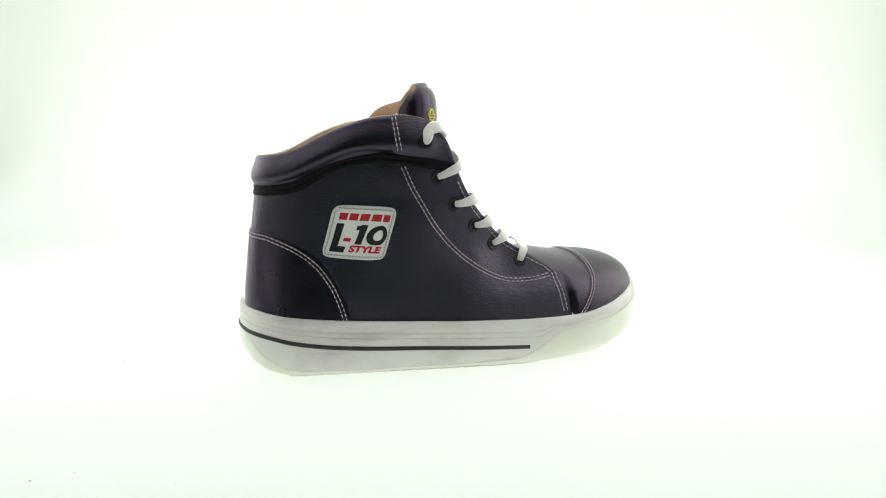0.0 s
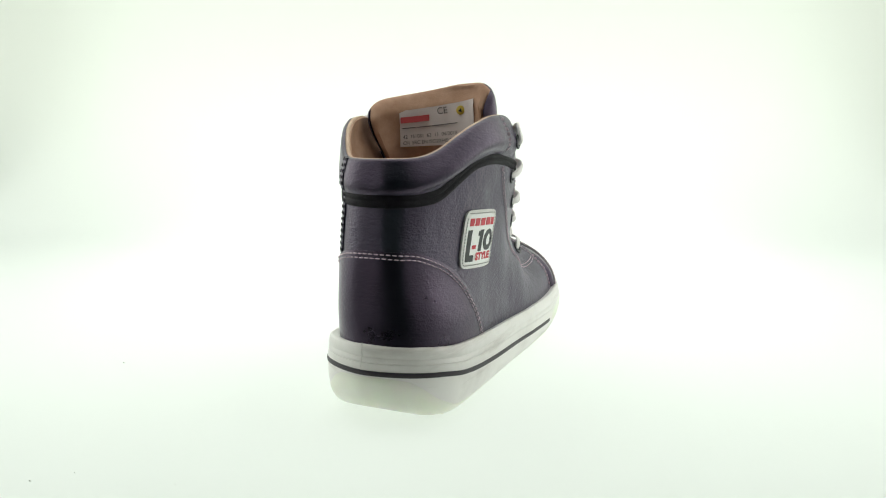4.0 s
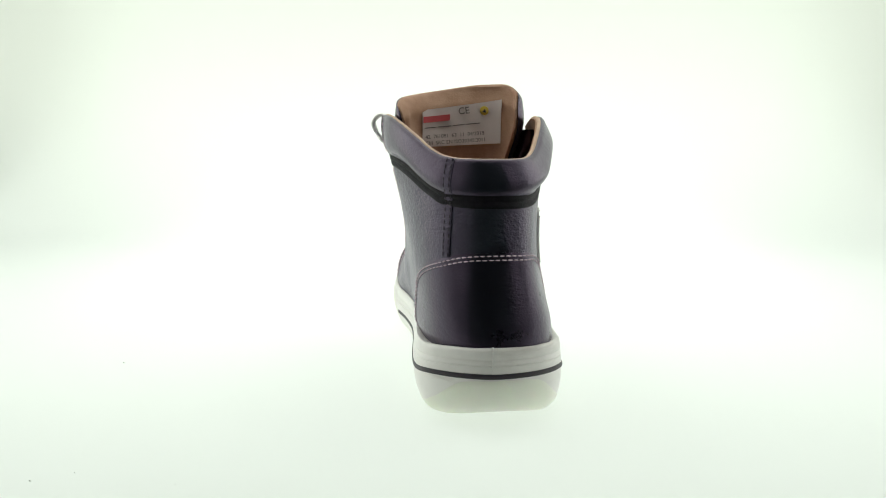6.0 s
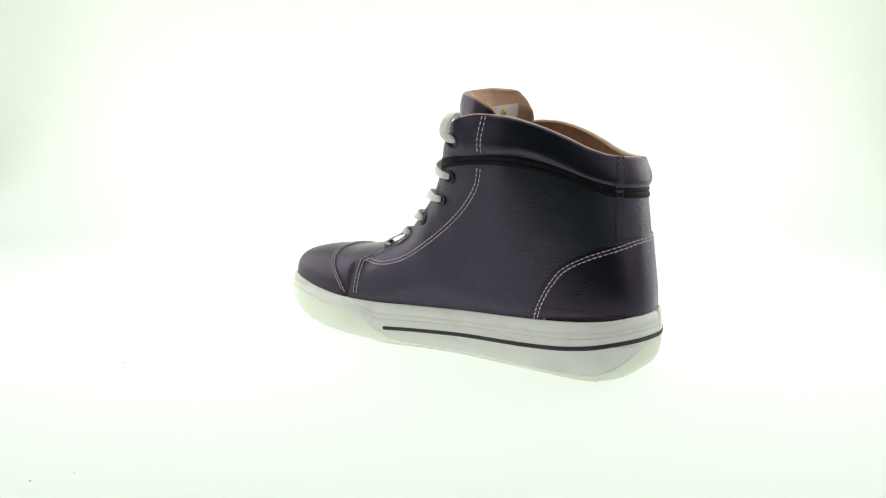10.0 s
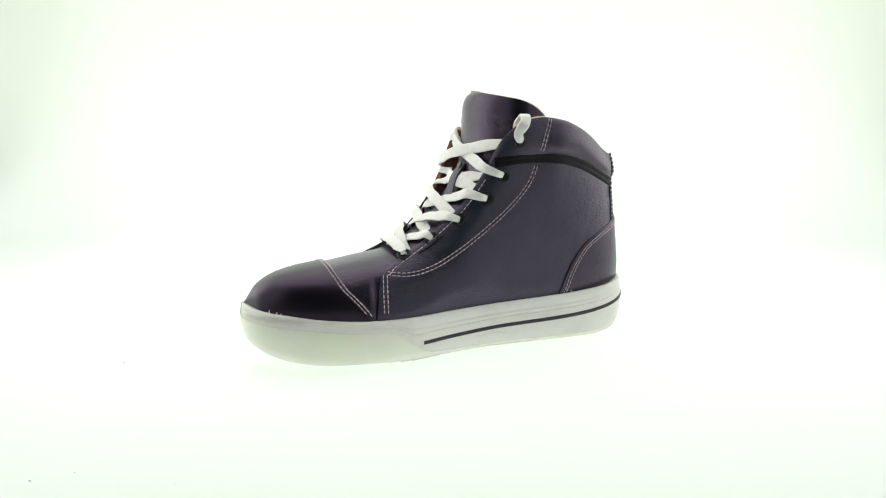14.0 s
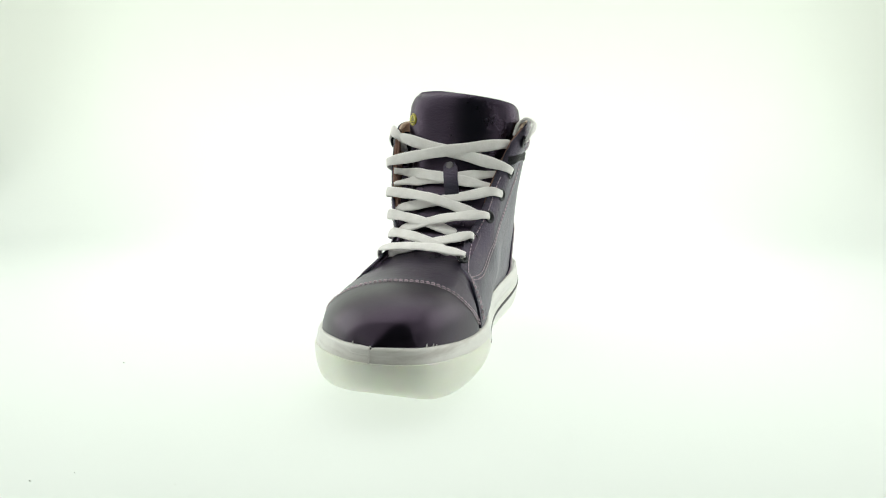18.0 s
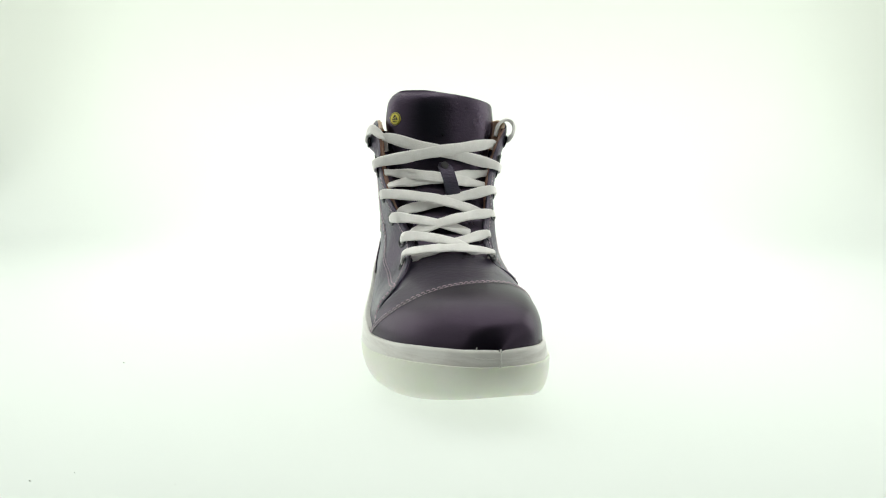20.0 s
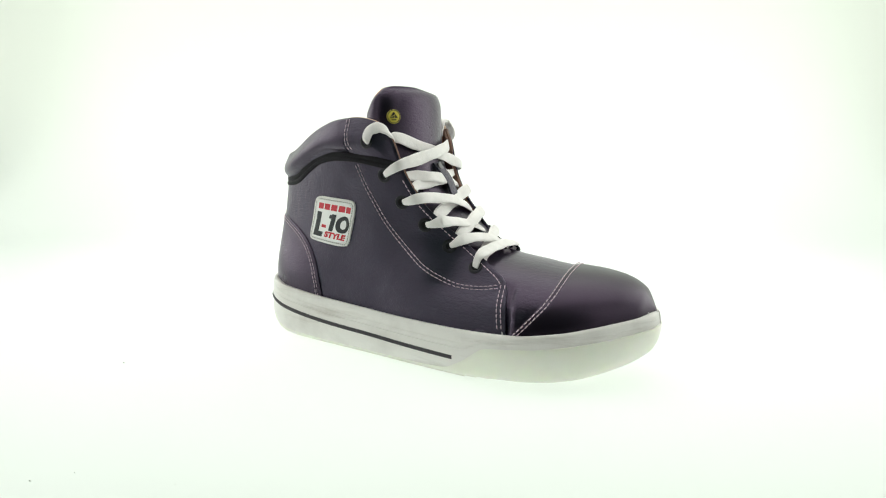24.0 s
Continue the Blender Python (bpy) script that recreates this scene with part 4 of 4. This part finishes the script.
    def flat_bar(y0, y1, z, h, slope):
        rows = [[], []]
        for y in np.linspace(y0, y1, 6):
            zc = z + (y0 - y) * slope
            for k, d in ((0, 1.3), (1, 0.7)):
                rows[k].append([(on_label(y, zc) - d, y, zc - h / 2), (on_label(y, zc) - d, y, zc + h / 2)])
        b = Build()
        b.slab(rows[0], rows[1])
        return b

    writing("label_print", "CE", 0.0062, PRINT, place(-1.5, 167.6), lab)
    writing("label_print", "42  761081  63  11  04/2018", 0.00335, PRINT, place(20.5, 150.8, 4.5), lab)
    writing("label_print", "CH  SRC EN ISO20345:2011", 0.00335, PRINT, place(20.5, 146.8, 4.0), lab)
    flat_bar(21.8, 4.0, 161.8, 3.9, 0.115).make("red_bar", RED_FADED, lab)
    for y0, y1 in ((21, 13), (12, 3), (2, -6), (-7, -16)):
        flat_bar(y0, y1, 156.6 + (21 - y0) * 0.1, 0.55, 0.1).make("small_print", PRINT, lab)
    b = Build()
    disc_mesh(b, (on_label(-18.5, 168) - 0.9, -18.5, 168.2), (-1, 0, 0), 2.9, 0.5, 20)
    spot = b.make("yellow_spot", YELLOW_FADED, lab)
    b = Build()
    disc_mesh(b, (on_label(-18.5, 168) - 1.5, -18.5, 167.9), (-1, 0, 0), 1.5, 0.3, 3)
    b.make("badge_sign", BLACK, spot)


tongue_things()


# ---------- laces ----------
def nearest_edge(side, a, z, off):
    x0 = XC + (a - 1) * 100
    best = min(np.linspace(-23, 58, 160), key=lambda x: (x - x0) ** 2 + (float(throat_z(x)) - z) ** 2)
    zz = float(throat_z(best))
    aa = 1 + (best - XC) / 100
    p = upper(side, aa, zz, off)
    return p, upper(side, aa, zz, off + 1) - p


def eye_level(side, lv):
    k = min(int(lv) - 1, 4)
    f = lv - 1 - k
    (a0, z0), (a1, z1) = EYES[side][k], EYES[side][k + 1]
    return a0 + (a1 - a0) * f, z0 + (z1 - z0) * f


def ribbon(pts, ups, width, thick, n=52, first=0.6, last=0.6):
    """A flat woven lace: rounded edges, slightly uneven width."""
    cu = open_curve([list(p) + [v * 0.01 for v in q / np.linalg.norm(q)] for p, q in zip(pts, ups)], n)
    c, u = cu[:, :3], cu[:, 3:] * 100
    rows = []
    ph = random.uniform(0, 6)
    for i in range(n):
        d = c[min(i + 1, n - 1)] - c[max(i - 1, 0)]
        d = d / np.linalg.norm(d)
        s = np.cross(d, u[i])
        s = s / np.linalg.norm(s)
        w = np.cross(s, d)
        e = 1.0
        for low, way in ((first, i), (last, n - 1 - i)):
            t = min(1.0, way / (n * 0.24))
            e = min(e, low + (1 - low) * t * t * (3 - 2 * t))
        ww = width * 0.5 * e * (1 + 0.06 * math.sin(i * 0.5 + ph))
        rows.append([c[i] + s * ww * math.copysign(abs(math.cos(t)) ** 0.6, math.cos(t)) + w * (thick * 0.5 * (1.5 - 0.5 * e) * math.copysign(abs(math.sin(t)) ** 0.7, math.sin(t)) + 0.22 * math.cos(t) ** 2 * math.sin(i * 0.33 + ph)) for t in np.linspace(0, math.tau, 13)])
    b = Build()
    b.grid(rows)
    b.fan(rows[0][:-1])
    b.fan(rows[-1][:-1])
    return b


def edge_towards(side, p, f, off):
    """Where the shortest way from p to f crosses the edge of the lace opening."""
    best = None
    for x in np.linspace(-23, 60, 100):
        q = upper(side, 1 + (x - XC) / 100, float(throat_z(x)), off)
        d = np.linalg.norm(q - p) + np.linalg.norm(q - f)
        if best is None or d < best[0]:
            best = (d, x)
    return 1 + (best[1] - XC) / 100, float(throat_z(best[1]))


def strand(side, k, to_level, lift, tuck=-5.0, width=8.2):
    """From eyelet k over the opening, arching clear of the tongue, and in under the other edge."""
    a, z = EYES[side][k]
    p, q = upper(side, a, z, 0.0), upper(side, a, z, 1.0)
    n0 = q - p
    oa, oz = eye_level(-side, to_level)
    f, n2 = nearest_edge(-side, oa, oz, tuck)
    f2 = upper(-side, oa + 0.04, oz - 1.0, tuck - 2.0)
    ea, ez = edge_towards(side, p, f, 1.5)
    e = upper(side, ea, ez, 1.7)
    n1 = upper(side, ea, ez, 2.7) - e
    to = e - p
    to = to / np.linalg.norm(to)
    mid = (e + f) / 2
    up = tongue_normal(mid[2], mid[1]) * np.array([1, 0.35, 1])
    up = up / np.linalg.norm(up)
    h = 1.0
    for t in (0.3, 0.5, 0.7):
        c = e * (1 - t) + f * t
        h = max(h, (float((tongue_point(c[2], c[1]) - c) @ up) + lift) / (4 * t * (1 - t)))
    bow = [e * (1 - t) + f * t + up * h * 4 * t * (1 - t) for t in (0.22, 0.5, 0.78)]
    pts = [p - n0 * 2.6, p - n0 * 0.2 + to * 1.1] + [upper(side, a + (ea - a) * 0.4, z + (ez - z) * 0.4, 2.7), e + n1 * 0.5 + up * 0.9] + bow + [f, f2]
    ups = [-to, n0 * 0.35 - to * 0.8, n0, n1 * 0.6 + up * 0.5, n1 * 0.12 + up * 0.9, up, up, up, up]
    return ribbon(pts, ups, width, 1.6, first=0.48, last=0.85)


def laces():
    jobs = []
    for side, lift in ((-1, 4.4), (1, 2.0)):
        jobs.append(strand(side, 1, 1.28, lift))
    for k, lv in ((2, 4.05), (3, 5.0), (4, 5.9)):
        over = 1 if k % 2 else -1
        jobs.append(strand(over, k, lv, 4.2))
        jobs.append(strand(-over, k, lv, 1.6))
    for b in jobs:
        b.make("lace", LACE, shoe, "flat white woven lace")
    # lowest crossing, straight from eyelet to eyelet
    ends = [upper(q, *EYES[q][5]) for q in (-1, 1)]
    over = np.array([0.45, 0, 0.9])
    half = []
    for q, far in ((-1, ends[1]), (1, ends[0])):
        a, z = EYES[q][5]
        p = upper(q, a, z)
        n0 = upper(q, a, z, 1) - p
        ea, ez = edge_towards(q, p, far + over * 6, 1.5)
        e = upper(q, ea, ez, 1.7)
        n1 = upper(q, ea, ez, 2.7) - e
        to = (e - p) / np.linalg.norm(e - p)
        half.append(([p - n0 * 2.6, p - n0 * 0.2 + to * 0.2, (p + e) / 2 + n0 * 1.5, e + n1 * 0.5 + over * 0.9], [-to, n0 * 0.35 - to * 0.8, n0, n1 * 0.6 + over * 0.5]))
    (pa, ua), (pb, ub) = half
    bow = [pa[-1] * (1 - t) + pb[-1] * t + over * 3.6 * 4 * t * (1 - t) for t in (0.22, 0.5, 0.78)]
    ribbon(pa + bow + pb[::-1], ua + [over] * 3 + ub[::-1], 8.4, 1.6, 64, 0.48, 0.48).make("lace", LACE, shoe, "flat white woven lace")
    # two strands lying low under the keeper strap
    for s in (-1, 1):
        oa, oz = eye_level(s, 2.35)
        f, _ = nearest_edge(s, oa, oz, -6)
        ob_, oz2 = eye_level(-s, 2.85)
        g, _ = nearest_edge(-s, ob_, oz2, -6)
        pts, ups = [f + (f - g) * 0.06], []
        for t in (0.12, 0.35, 0.5, 0.65, 0.88):
            q = f * (1 - t) + g * t
            n = tongue_normal(q[2], q[1])
            h = tongue_point(q[2], q[1]) + n * (1.3 + (0.9 if s > 0 else 2.6) * math.sin(math.pi * t))
            pts.append(h if 0.2 < t < 0.8 else (h + q) / 2 + n * 0.8)
        pts.append(g + (g - f) * 0.06)
        ups = [tongue_normal(q[2], min(max(q[1], -34), 32)) for q in pts]
        ribbon(pts, ups, 8.2, 1.6).make("lace", LACE, shoe, "flat white woven lace")
    # ends wrapped over the top of the eyestay
    for s in (-1, 1):
        a, z = EYES[s][0]
        p = upper(s, a, z)
        n = upper(s, a, z, 1) - p
        if s < 0:
            c1 = upper(s, a + 0.025, z + 6.5, 3.2)
            c2 = upper(s, a + 0.08, z + 8.8, 3.0)
            c3 = upper(s, a + 0.125, z + 5.5, -1.0)
            c4 = upper(s, a + 0.12, z + 1.0, -6.5)
            c5 = upper(s, a + 0.08, z - 5.0, -8.0)
            e = np.array([0.75, 0, 0.65])
        else:
            c1 = upper(s, a + 0.015, z + 6, 4.6)
            c2 = upper(s, a - 0.005, z + 13.0, 4.8)
            c3 = upper(s, a - 0.02, z + 16.0, -1.0)
            c4 = upper(s, a - 0.02, z + 11, -6.8)
            c5 = upper(s, a, z + 2, -8.0)
            e = np.array([0, 0, 1.0])
        ribbon([p - n * 1.2, p + n * 1.6 + e * 1.2, c1, c2, c3, c4, c5], [n - e * 0.8, n, n, n * 0.8 + e * 0.5, e - n * 0.2, -n + e * 0.2, -n], 7.2 if s < 0 else 7.0, 2.4).make("lace", LACE, shoe, "flat white woven lace")


laces()


# ---------- insole ----------
def insole():
    b = Build()
    pts = []
    for s, rng in ((-1, np.linspace(0, 2.2, 40)), (1, np.linspace(2.2, 0, 40))):
        pts += [upper(s, a, 58, -3.5) for a in rng]
    b.fan([(p[0], p[1], 56) for p in pts])
    b.fan([(p[0], p[1], 50) for p in pts][::-1])
    b.make("insole", LINING, shoe, "tan insole")


insole()


# ---------- specks on the sheet ----------
def specks():
    for x, y, r in ((-221.2, -49.7, 0.36), (-185.4, -195.2, 0.3), (-169.9, -188.0, 0.22), (-120.3, -196.6, 0.2)):
        b = Build()
        b.tube([(x - r * 1.6, y, r * 0.5), (x, y + r * 0.3, r), (x + r * 1.6, y, r * 0.5)], [r * 0.5, r, r * 0.5], 5)
        tagged(b.make("speck", DUST, None), "tiny grey speck of dust on the white sheet", "dust")


specks()


def motions():
    rows = []
    for k in range(25):
        turn = TURN_START + TURN_RATE * k
        # the shoe stands a millimetre off the table's axis
        rows.append((float(k), pose(0, 0, 0, 0, 0, turn) @ pose(-0.00104, 0.00069, 0)))
    walk(shoe, rows)


motions()
